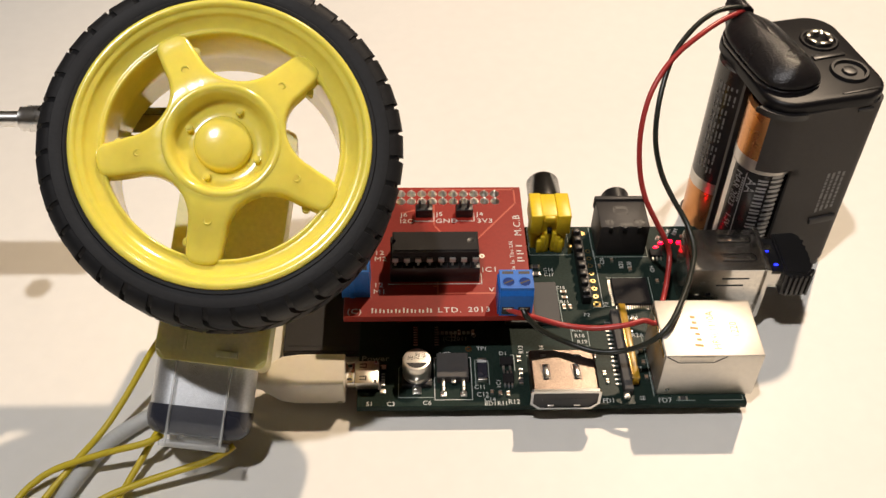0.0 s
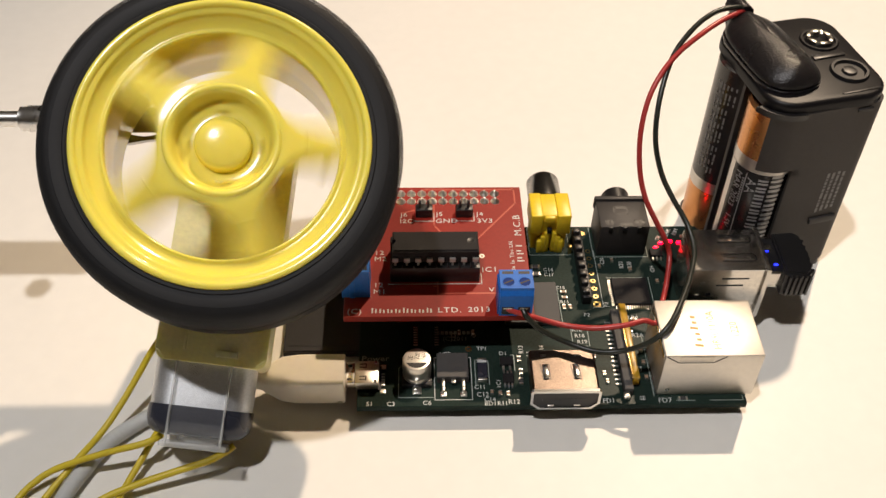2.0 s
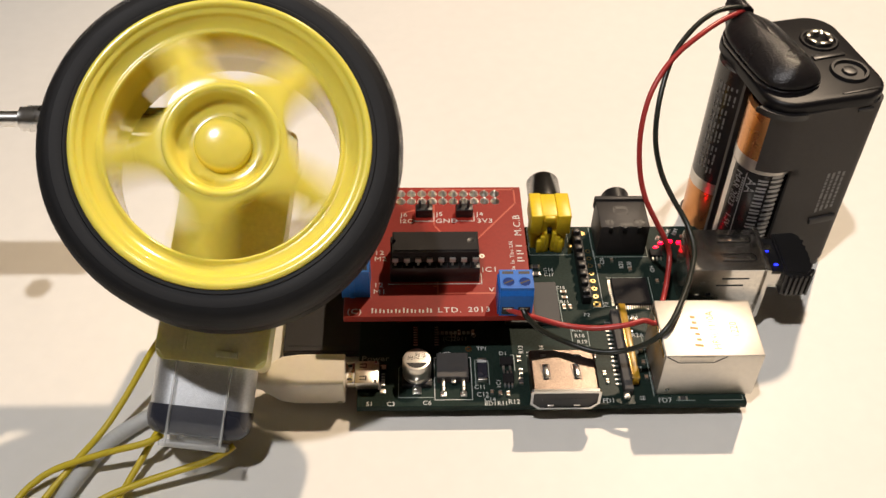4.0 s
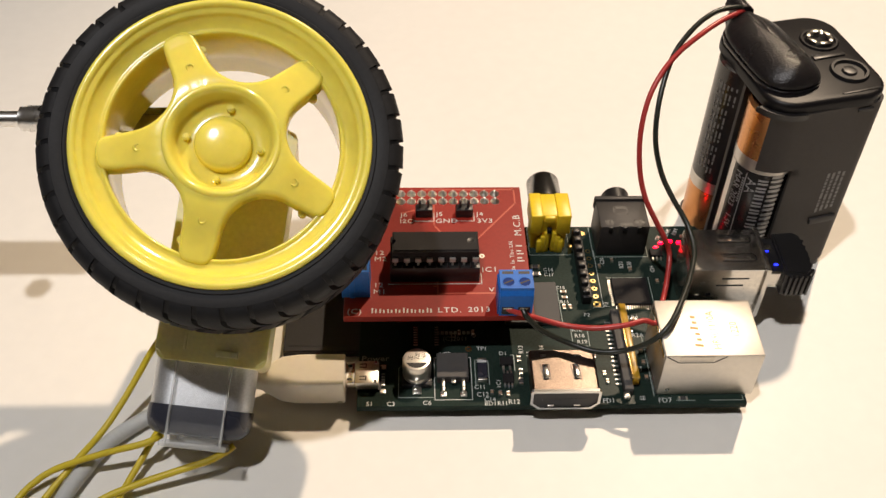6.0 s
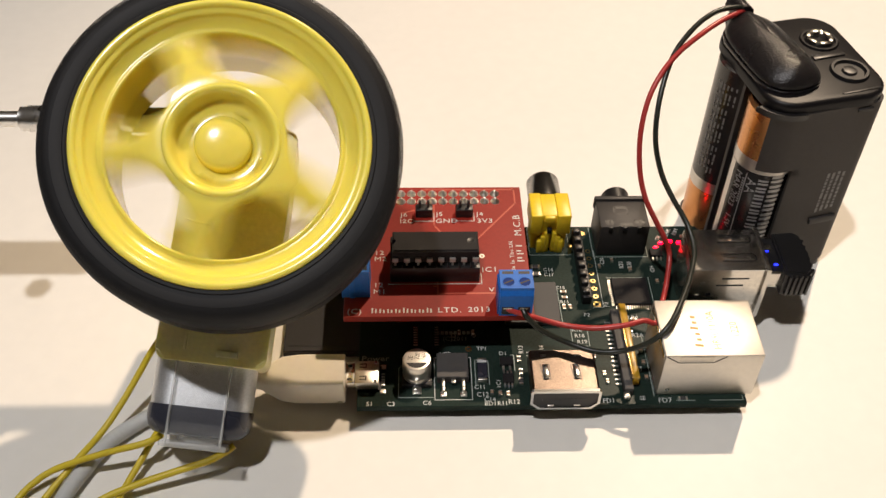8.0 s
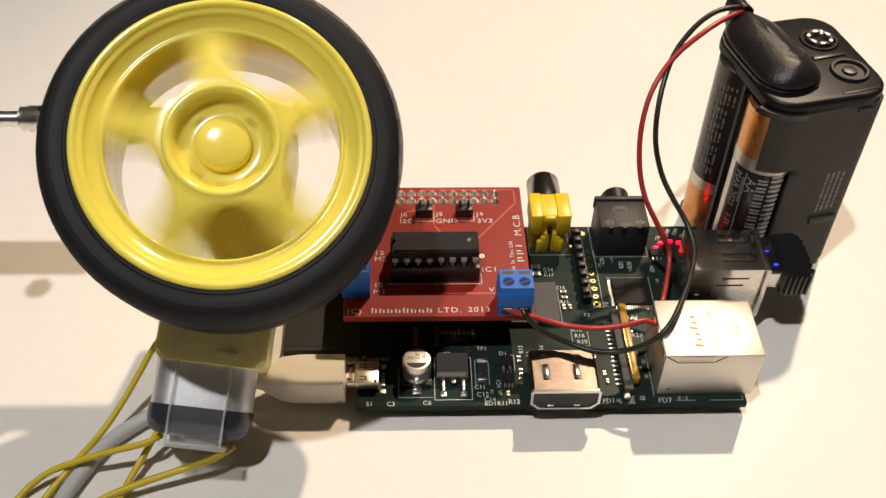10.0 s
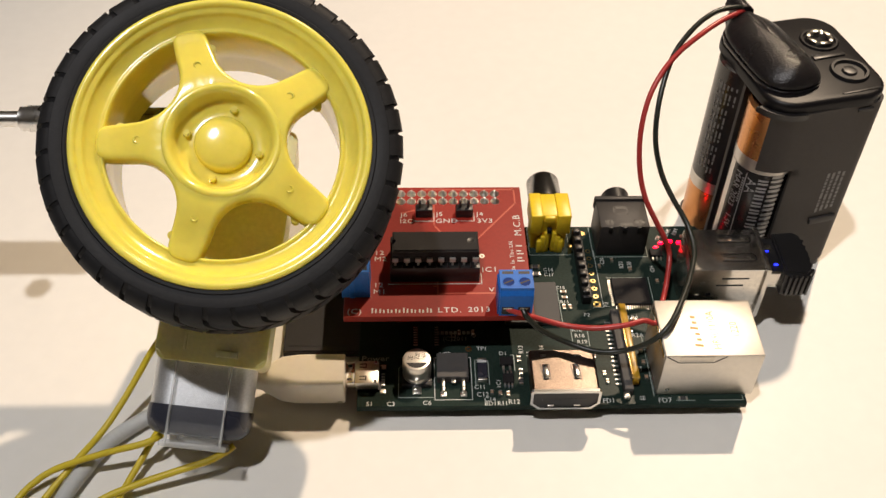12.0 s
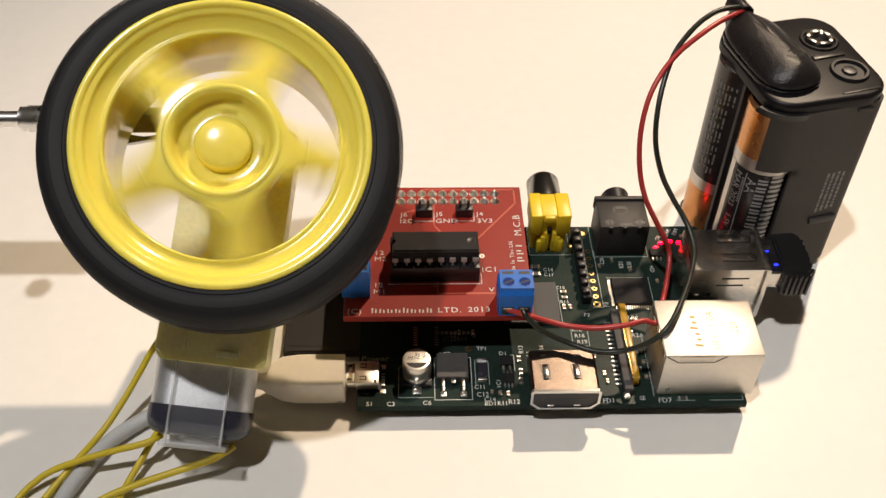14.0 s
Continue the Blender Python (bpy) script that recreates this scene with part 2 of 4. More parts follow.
# ---- room and table ----
def room():
    def slab(name, x0, x1, y0, y1, z0, z1, mat, label):
        tagged(part(name, box(x0, x1, y0, y1, z0, z1), mat, None, label, 0), label, name.split("_")[0], kind="structure")
    slab("table", -700, 800, -500, 600, -30, 0, TABLE, "cream white laminate tabletop")
    # floor, walls and ceiling are unseen, added to bounce the spots' light
    slab("floor", -1900, 1900, -1700, 2100, -800, -745, FLOOR, "brown wooden floor, unseen, added to bounce light")
    slab("wall_north", -1900, 1900, 2100, 2200, -800, 1800, PAINT, "plain cream wall, unseen, added to bounce light")
    slab("wall_south", -1900, 1900, -1800, -1700, -800, 1800, PAINT, "plain cream wall, unseen, added to bounce light")
    slab("wall_east", 1900, 2000, -1800, 2200, -800, 1800, PAINT, "plain cream wall, unseen, added to bounce light")
    slab("wall_west", -2000, -1900, -1800, 2200, -800, 1800, PAINT, "plain cream wall, unseen, added to bounce light")
    slab("ceiling", -2000, 2000, -1800, 2200, 1800, 1900, PAINT, "plain cream ceiling, unseen, added to bounce light")


room()
T = 4.5  # top of the green board above the table

# ---- wheel with motor, held over the table ----
N = Vector((0.094, -0.580, 0.805)).normalized()       # the wheel's axle, outwards
FACE = Vector((-21.29, 10.10, 69.78))                       # middle of the outer rim face
SIDE = Vector((0, 0, 1)).cross(N).normalized()
UPW = N.cross(SIDE)
BASIS = Matrix((SIDE, UPW, N)).transposed().to_4x4()


def wheel():
    w = thing("wheel", "yellow five-spoke plastic wheel with black treaded rubber tyre", "wheel")
    # tyre: bead, sidewall, shoulder and crown, then the lugs
    prof = [(26.0, 12.6), (26.75, 13.0), (27.2, 13.05), (27.4, 12.8), (28.4, 13.0), (29.6, 12.9), (29.8, 12.65), (30.9, 12.15), (31.6, 10.8), (31.6, 6.0), (31.6, 0.0),
            (31.6, -5.0), (31.6, -9.0), (30.7, -10.3), (29.2, -11.1), (27.0, -11.4), (25.7, -11.0), (25.6, 0)]
    bm = lathe(prof, 132, closed=True)
    tyre = part("tyre", bm, RUBBER, w, "black rubber tyre with angled tread lugs", 40)
    lugs = 40
    for s in (1, -1):
        b = bmesh.new()
        da = math.pi / lugs * 0.8
        rows = [(r, z * (1.0 if s > 0 else 0.84), k) for r, z, k in ((30.1, 12.8, -0.1), (31.2, 12.3, 0.0), (31.95, 11.5, 0.0), (32.4, 10.3, 0.05), (32.6, 8.0, 0.3), (32.6, 4.0, 0.8), (32.5, 0.4, 1.4))]
        grid = []
        for r, z, skew in rows:
            aa = skew * da
            grid.append([[b.verts.new((q * math.cos(aa + d), q * math.sin(aa + d), s * z)) for d in (-da, da)] for q in (r, r - 1.6)])
        for g, h in zip(grid, grid[1:]):
            b.faces.new((g[0][0], g[0][1], h[0][1], h[0][0]))
            b.faces.new((g[0][0], h[0][0], h[1][0], g[1][0]))
            b.faces.new((g[0][1], g[1][1], h[1][1], h[0][1]))
        for g in (grid[0], grid[-1]):
            b.faces.new((g[0][0], g[1][0], g[1][1], g[0][1]))
        first = part("tread_lug", b, RUBBER, tyre, "", 40)
        for k in range(lugs):
            lug = first if k == 0 else new("tread_lug", first.data)
            lug.parent = tyre
            lug.matrix_basis = Matrix.Rotation(2 * math.pi * (k + (0.5 if s < 0 else 0)) / lugs, 4, "Z")
    # rim barrel
    prof = [(26.5, 12.0), (26.5, 13.1), (26.35, 13.45), (26.0, 13.65), (25.5, 13.62), (25.2, 13.4), (25.1, 13.0), (25.0, 12.9), (24.6, 12.85), (24.2, 12.75), (24.0, 12.6), (23.9, 12.15), (23.4, 11.6), (22.7, 11.1),
            (22.0, 10.8), (21.6, 10.75), (21.45, 10.95), (21.2, 11.15), (20.95, 11.05), (20.8, 10.6), (20.75, 9.8), (21.2, 0.0), (21.8, -12.4), (22.6, -12.8), (25.8, -12.6), (26.0, -12.0), (25.8, -11), (24.6, 0.0), (25.8, 11.0)]
    rim = part("rim", lathe(prof, 128, closed=True), RIM, w, "glossy translucent yellow plastic rim", 62)
    # five spokes with round fillets between them, moulded in one piece that rises to the hub
    edge = []
    for k in range(5):
        th = 72.0 * k
        c, sn = math.cos(radians(th)), math.sin(radians(th))
        right = [(15.2, 3.35), (16.4, 3.28), (17.6, 3.2), (18.8, 3.12), (19.9, 3.0), (20.8, 2.65), (21.4, 2.0), (21.65, 1.1), (21.7, 0.0)]
        for r, h in [(r, -h) for r, h in right] + right[-2::-1]:
            edge.append(Vector((r * c - h * sn, r * sn + h * c, 0)))
        mid = Vector((18.8 * math.cos(radians(th + 36)), 18.8 * math.sin(radians(th + 36)), 0))
        for i in range(1, 16):
            a = radians(th - 90 - 108 * i / 16)
            edge.append(mid + 7.7 * Vector((math.cos(a), math.sin(a), 0)))
    count = len(edge)

    def inward(i, d):
        t = (edge[(i + 1) % count] - edge[i - 1]).normalized()
        return edge[i] + d * Vector((-t.y, t.x, 0))

    def rise(r):
        f = min(1.0, max(0.0, (r - 10.3) / 10.5))
        return 14.0 - 2.3 * f * f * (3 - 2 * f)
    b = bmesh.new()
    rings = []
    for d, dz in ((0.0, -4.0), (0.0, -0.9), (0.1, -0.5), (0.28, -0.2), (0.5, -0.06), (0.75, 0.0)):
        ring = [inward(i, d) for i in range(count)]
        rings.append([b.verts.new((p.x, p.y, rise(p.length) + dz)) for p in ring])
    top = [inward(i, 0.75) for i in range(count)]
    for f in (0.12, 0.25, 0.4, 0.55, 0.7, 0.85, 1.0):
        ring = [p.lerp(p.normalized() * 9.6, f) for p in top]
        rings.append([b.verts.new((p.x, p.y, rise(p.length))) for p in ring])
    rings.append([b.verts.new((p.x * 9.6 / p.length, p.y * 9.6 / p.length, 9.0)) for p in top])
    for lo, hi in zip(rings, rings[1:] + rings[:1]):
        for i in range(count):
            j = (i + 1) % count
            b.faces.new((lo[i], lo[j], hi[j], hi[i]))
    star = part("spoke_star", b, RIM, w, "five filleted yellow spokes", 60, Matrix.Diagonal((1.02, 1.02, 1, 1)))
    for k in range(5):
        z = rise(14.6)
        part("dimple", lathe([(0.0, z - 0.05), (0.35, z), (0.6, z + 0.22), (0.85, z - 0.1)], 16), RIM, star, "", 60, at(0, 0, 0, 72 * k) @ at(14.6, 0, 0))
        part("nub", cyl(0, 0, 7.6, 9.8, 0.8, n=14, bevel=0.2), RIM, star, "", 40, at(0, 0, 0, 72 * k) @ at(18.2, -3.3, 0))
    # hub: a cup with a raised rim, a floor, a domed boss and four pegs
    prof = [(10.5, 9.0), (10.6, 13.6), (10.3, 14.25), (9.8, 14.45), (9.2, 14.2), (8.7, 13.2), (8.3, 11.8), (7.9, 11.0), (7.3, 10.7), (5.4, 10.5), (5.1, 10.6), (5.0, 11.5), (4.85, 11.9), (4.5, 12.2),
            (3.8, 12.42), (2.6, 12.62), (1.3, 12.74), (0, 12.78)]
    bm = lathe(prof, 64)
    lathe([(5.0, 10.0), (5.0, -12.0), (3.6, -12.4), (3.6, 3.0)], 40, bm)
    lathe([(10.5, 9.0), (7.0, 8.6), (5.0, 8.6)], 64, bm)
    hub = part("hub", bm, RIM, w, "recessed round hub with a domed boss", 50)
    for k in range(4):
        part("peg", cyl(0, 0, 10.4, 11.9, 0.75, 0.6, n=14, bevel=0.2), RIM, hub, "", 40, at(0, 0, 0, 20 + 90 * k) @ Matrix.Translation((6.6, 0, 0)))
    return w


WHEEL = wheel()
HUB_AT = FACE - N * 13.65


def wheel_pose(degrees):
    return Matrix.Translation(HUB_AT * MM) @ BASIS @ Matrix.Rotation(radians(degrees - 5.0), 4, "Z")


GEAR_TURN = -14.5
FRONTWARD = Matrix.Rotation(radians(90), 4, "X")


def gear_motor():
    # local frame: z outwards along the axle, -y along the motor, origin at the output shaft on the gearbox face
    face = FACE - N * 28.0 + UPW * 0.2 + SIDE * 0.8
    turn = Matrix.Rotation(radians(GEAR_TURN), 4, "Z")
    g = thing("gear_motor", "pale yellow plastic gear motor with a metal motor can", "motor")
    g.matrix_basis = Matrix.Translation(face * MM) @ BASIS @ turn
    pts = rounded(-10.9, 10.9, -38.4, 11.0, 2.0)
    bm = outline(pts, -18.8, 0, 0.8)
    cyl(0, 0, 0, 2.0, 4.0, n=24, bm=bm)
    gb = part("gearbox", bm, GEARBOX, g, "pale yellow translucent nylon gearbox housing", 35)
    for x, y in ((-9.0, -20.5), (9.0, -20.5), (0, 9.0)):
        part("screw", cyl(x, y, -0.2, 0.35, 1.5, n=16, bevel=0.15), GEARBOX, gb)
    part("shaft", cyl(0, 0, 0, 17, 2.7, n=20), WHITE, g)
    part("moulded_rib", box(-5.5, -5.0, -36, -30, 0, 0.5, 0.1), GEARBOX, gb)
    part("moulded_rib", box(1.0, 5.2, -36.8, -35.5, -0.2, 0.4, 0.1), GEARBOX, gb)
    MX = -1.1
    # motor can, flat on two sides, with its end cap and boss
    bm = outline(rounded(-10.0, 10.0, -17.2, -1.8, 5.0, 8), 0, 11.0, 0.3)
    part("motor_can", bm, CAN, g, "zinc plated steel motor can", 35, at(MX, -37.5, 0) @ FRONTWARD)
    bm = block(-10.3, 10.3, -17.5, -1.5, 5.2, 0, 5.9, 3.2)
    part("end_cap", bm, NAVY, g, "dark navy plastic motor end cap", 35, at(MX, -47.0, 0) @ FRONTWARD)
    part("end_boss", cyl(0, 0, 0, 2.0, 4.4, 3.8, n=24, bevel=0.3), FROST, g, "", 35, at(MX, -52.6, -9.5) @ FRONTWARD)
    strap = part("strap", box(-5.4, 5.4, -54.6, -37.0, -1.6, -0.9, 0.3), CLEAR, g, "clear plastic motor strap", 35, at(MX, 0, 0))
    part("strap_edge", box(-5.5, -5.1, -54.6, -37.0, -1.7, -0.2, 0.15), FROST, strap, m=at(MX, 0, 0))
    part("strap_edge", box(5.1, 5.5, -54.6, -37.0, -1.7, -0.2, 0.15), FROST, strap, m=at(MX, 0, 0))
    part("strap_end", box(-6.6, 6.6, -55.2, -54.0, -17.6, -1.0, 0.4), FROST, strap, m=at(MX, 0, 0))
    part("strap_back", box(-5.4, 5.4, -54.6, -37.0, -18.6, -17.9, 0.3), CLEAR, strap, m=at(MX, 0, 0))
    part("moulded_peg", cyl(-1.5, -39.5, -1.0, -0.2, 1.5, n=18, bevel=0.2), CLEAR, strap, m=at(MX, 0, 0))
    return g


gear_motor()


def helping_hand():
    h = thing("helping_hand", "steel helping hand with clip that holds the gear motor", "holder")
    y, z = 37.2, 53.8
    side = Matrix.Rotation(radians(90), 4, "Y")
    part("rod", cyl(0, 0, -150, -67.0, 1.6, n=24), ROD, h, "polished steel rod", 35, at(0, y, z) @ side)
    part("collar", lathe([(0, -68), (1.9, -68), (2.5, -67.6), (2.5, -66.4), (2.75, -66.0), (2.75, -54.5), (2.3, -54), (0, -54)], 28), ROD, h, "chrome collar", 35, at(0, y, z) @ side)
    # the spring clip: a pressed plate with a folded flange above and a toothed jaw below, turned towards the front
    tilt = at(0, y - 0.9, z) @ at(0, 0, 0, 0, 45)
    part("clip_plate", outline([(-62, -2.0), (-56, -2.3), (-28, -2.3), (-28, 1.2), (-56, 1.2), (-62, 1.8)], -0.5, 0.3, 0.15), OLIVE, h, "brassy pressed steel clip plate", 30, tilt)
    part("clip_flange", box(-62, -28, 1.2, 2.8, -4.0, 0.5, 0.3), DARK_STEEL, h, "dark folded clip edge", 30, tilt)
    part("jaw", outline([(-62, -3.0), (-50, -2.5), (-46, -2.6), (-42.6, -3.3), (-39, -2.6), (-28, -2.5), (-28, -3.2), (-39, -3.6), (-42.6, -4.0), (-46, -4.6), (-52, -4.7), (-62, -4.4)], -3.0, 0.2, 0.15), DARK_STEEL, h, "dark steel clip jaw", 30, tilt)
    part("clip_socket", block(-64, -52, -3.2, 3.2, 1.5, -3.4, 1.8, 0.6), DARK_STEEL, h, "dark steel clip socket", 35, tilt)
    # joint and nut: out of view, added to cast their shadows on the table
    part("unseen_joint", block(-110, -74, 34, 44, 3, 50, 58, 1.0), BLACK, h, "unseen black joint, added for its shadow on the table")
    part("unseen_nut", cyl(-86, 29, 51, 55, 2.8, n=20, bevel=0.5), DARK_STEEL, h)
    part("post", cyl(-153, y, 0, 64, 4.0, n=24, bevel=0.4), CHROME, h, "steel upright post")
    part("base", lathe([(0, 0), (28, 0), (28, 5), (26, 7), (0, 7)], 48), BLACK, h, "heavy round cast base", 35, at(-153, y, 0))
    return h


helping_hand()

# ---- batteries in their holder, standing on end ----
PACK = place(99.3, 57.95, 0, 15)


def battery_pack():
    p = thing("battery_holder", "black plastic holder for four standing batteries", "battery holder", m=PACK)
    H = 53.5
    part("base_plate", block(-13.0, 14.3, -15.2, 15.2, 4.0, 0, 2.2, 0.6), HOLDER, p, "", 35)
    # the shell wraps two sides, hugs the front battery above and is cut away from it below
    around = [(14.35 - 3.2 + 3.2 * math.cos(radians(a)), -15.2 + 3.2 + 3.2 * math.sin(radians(a))) for a in range(-90, 1, 15)]
    around += [(14.35 - 3.2 + 3.2 * math.cos(radians(a)), 15.2 - 3.2 + 3.2 * math.sin(radians(a))) for a in range(0, 91, 15)] + [(-6.5, 15.2)]
    within = [(-6.5, 14.3), (11.0, 14.3), (12.8, 13.0), (13.4, 11.5), (13.4, -11.5), (12.8, -13.0), (11.0, -14.3)]

    def hug(r, angles):
        return [(-7.3 + r * math.cos(radians(a)), -7.3 + r * math.sin(radians(a))) for a in angles]
    upper = hug(7.9, range(222, 271, 6)) + around + within + hug(7.25, range(270, 221, -6))
    shell = part("shell", outline(upper, 35.0, H - 2.5), SHELL, p, "matt black side shell", 35)
    part("shell_skirt", outline([(-5.2, -15.2)] + around + within + [(-5.2, -14.4)], 2.0, 35.0), SHELL, shell, "", 35)
    part("shell_corner", outline([(-3.2, -15.2), (-5.2, -15.2), (-5.2, -14.4), (-3.2, -14.4)], 33.0, 35.0), SHELL, shell, "", 0)
    lip = hug(8.3, range(196, 283, 6)) + hug(7.25, range(282, 195, -6))
    part("lip", outline(lip, H - 3.7, H - 2.2, 0.4), BLACK, p, "", 40)
    part("divider", box(-12.5, 13.3, -0.5, 0.5, 2, H - 4), HOLDER, p)
    part("divider", box(-0.5, 0.5, -13.8, 14.2, 2, H - 4), HOLDER, p)
    lid = part("lid", block(-13.4, 15.7, -15.0, 17.2, 6.8, H - 2.7, H, 1.0), LID, p, "black holder top with two snap terminals", 35, at(0, 0, 0, -2.5))
    bm = lathe([(1.9, H + 0.05), (2.0, H + 0.7), (2.3, H + 1.0), (2.8, H + 1.1), (3.0, H + 0.8), (2.9, H + 0.05)], 32)
    stud = part("snap_stud", bm, STEEL, lid, "bright metal snap terminal", 35, at(8.95, 6.35, 0))
    for k in range(6):
        part("petal", box(1.9, 3.1, -1.05, 1.05, H + 0.5, H + 1.25, 0.3), STEEL, stud, "", 35, at(8.95, 6.35, 0) @ at(0, 0, 0, 60 * k + 20))
    part("stud_well", lathe([(3.5, H + 0.02), (3.7, H + 0.45), (4.2, H + 0.45), (4.5, H + 0.02)], 40), LID, lid, "", 35, at(8.95, 6.35, 0))
    bm = lathe([(0, H + 0.75), (0.9, H + 0.7), (1.5, H + 0.6), (1.75, H + 0.05), (3.2, H + 0.05), (3.5, H + 0.75), (4.1, H + 0.75), (4.4, H + 0.02)], 40)
    part("snap_socket", bm, BLACK, lid, "dark recessed snap socket", 35, at(8.95, -6.35, 0))
    part("slot", box(3.6, 11.6, -0.6, 0.9, H - 0.1, H + 0.4, 0.2), BLACK, lid)
    part("slot", box(3.0, 12.6, -13.6, -13.0, H - 0.2, H + 0.2, 0.1), BLACK, lid)
    part("side_catch", box(6.8, 10.6, -15.8, -15.1, H - 4.2, H - 3.4, 0.25), HOLDER, p)
    # small print in upright columns on the shell
    rng = random.Random(5)
    for k in range(4):
        z, bm = 19.6 + 0.3 * k, bmesh.new()
        while z < 31.5 - 0.8 * (k % 2):
            long = rng.choice((0.5, 0.9, 1.4, 1.9))
            box(5.2 + 1.35 * k, 5.85 + 1.35 * k, -15.25, -15.19, z, z + long, bm=bm)
            z += long + 0.35
        part("printed_line", bm, PRINT, p, "", 0)
    part("clip_tab", box(4.4, 11.4, -15.9, -15.1, 16.2, 18.0, 0.3), HOLDER, p)
    return p


battery_pack()


def batteries():
    def one(x, y, up, turn):
        b = thing("battery", "black and copper AA battery standing in the holder", "battery", "batteries in the holder")
        flip = Matrix() if up else at(0, 0, 50.4) @ Matrix.Rotation(math.pi, 4, "X")
        r = 7.1
        sections = (("sleeve", [(r, 0.4), (r, 33.0)], CELL), ("band", [(r, 33.0), (r, 36.3)], SILVER_BAND), ("copper_end", [(r, 36.3), (r, 48.6), (r - 0.6, 49.3), (3.0, 49.4)], COPPER))
        for name, prof, mat in sections:
            part(name, lathe(prof, 40), mat, b, "", 35, flip)
        part("button", lathe([(2.8, 49.2), (2.7, 50.4), (0, 50.5)], 24), STEEL, b, "", 35, flip)
        part("bottom", lathe([(r, 0.4), (r - 0.8, 0.0), (0, 0.0)], 40), STEEL, b, "", 35, flip)
        b.matrix_basis = PACK @ place(x, y, 0.4, turn)
        return b

    def wrapped(ob, start, z):
        """Bends flat lettering round the battery: it reads downwards from height z, at the angle start."""
        r = 7.14 * MM
        for v in ob.data.vertices:
            a = radians(start) + v.co.y / r
            v.co = Vector(((r + v.co.z) * math.cos(a), (r + v.co.z) * math.sin(a), z * MM - v.co.x))
    for x, y, up in ((-7.3, -7.3, True), (-7.3, 7.3, False), (6.9, -7.2, False), (6.9, 7.2, True)):
        b = one(x, y, up, 0)
        if x < 0 and up:      # the battery in front, label towards the camera
            for text, size, start, z in (("AA", 2.3, 213, 31.2), ("MAR 2023", 1.75, 187, 31.6), ("1,5V", 1.6, 190, 18.6)):
                wrapped(writing("printed_legend", text, size, Matrix(), SILVER_INK, b), start, z)
            for start, z, n, wide, tall, gap in ((233, 31.6, 9, 1.5, 2.3, 0.75), (256, 33.0, 7, 2.1, 3.0, 0.8), (203, 30.6, 11, 0.4, 0.55, 0.3)):
                for k in range(n):
                    strokes = ((0.0, wide),) if tall < 1 else ((0.0, wide * 0.36), (wide * 0.62, wide * 0.36))
                    for begin, thick in strokes:
                        bm = bmesh.new()
                        bmesh.ops.create_grid(bm, x_segments=1, y_segments=6, size=0.5)
                        bm.transform(at(k * (wide + gap) + begin + thick / 2, tall / 2, 0.02) @ Matrix.Diagonal((thick, tall, 1, 1)))
                        wrapped(part("printed_bar", bm, SILVER_INK, b, "", 0), start, z)
            for z0, z1, start in ((32.3, 3.0, 209.5),):
                bm = bmesh.new()
                bmesh.ops.create_grid(bm, x_segments=1, y_segments=1, size=0.5)
                bm.transform(at((z0 - z1) / 2, 0, 0.02) @ Matrix.Diagonal((z0 - z1, 0.25, 1, 1)))
                wrapped(part("printed_line", bm, SILVER_INK, b, "", 0), start, z0)
            stripe = bmesh.new()
            bmesh.ops.create_grid(stripe, x_segments=1, y_segments=4, size=0.5)
            stripe.transform(at(15.0, 0, 0.01) @ Matrix.Diagonal((30.0, 2.2, 1, 1)))
            wrapped(part("silver_stripe", stripe, SILVER_BAND, b, "", 0), 168, 33.0)
        if x < 0 and not up:
            for start in (180, 188, 196, 204, 212, 222):
                for k in range(12 if start < 222 else 3):
                    wide = 0.7 + 1.3 * ((k * 7 + start * 3) % 5) / 4
                    bm = bmesh.new()
                    bmesh.ops.create_grid(bm, x_segments=1, y_segments=2, size=0.5)
                    bm.transform(at(wide / 2, 0.3, 0.02) @ Matrix.Diagonal((wide, 0.42, 1, 1)))
                    wrapped(part("printed_bar", bm, PRINT, b, "", 0), start, 46.2 - 2.2 * k)


batteries()


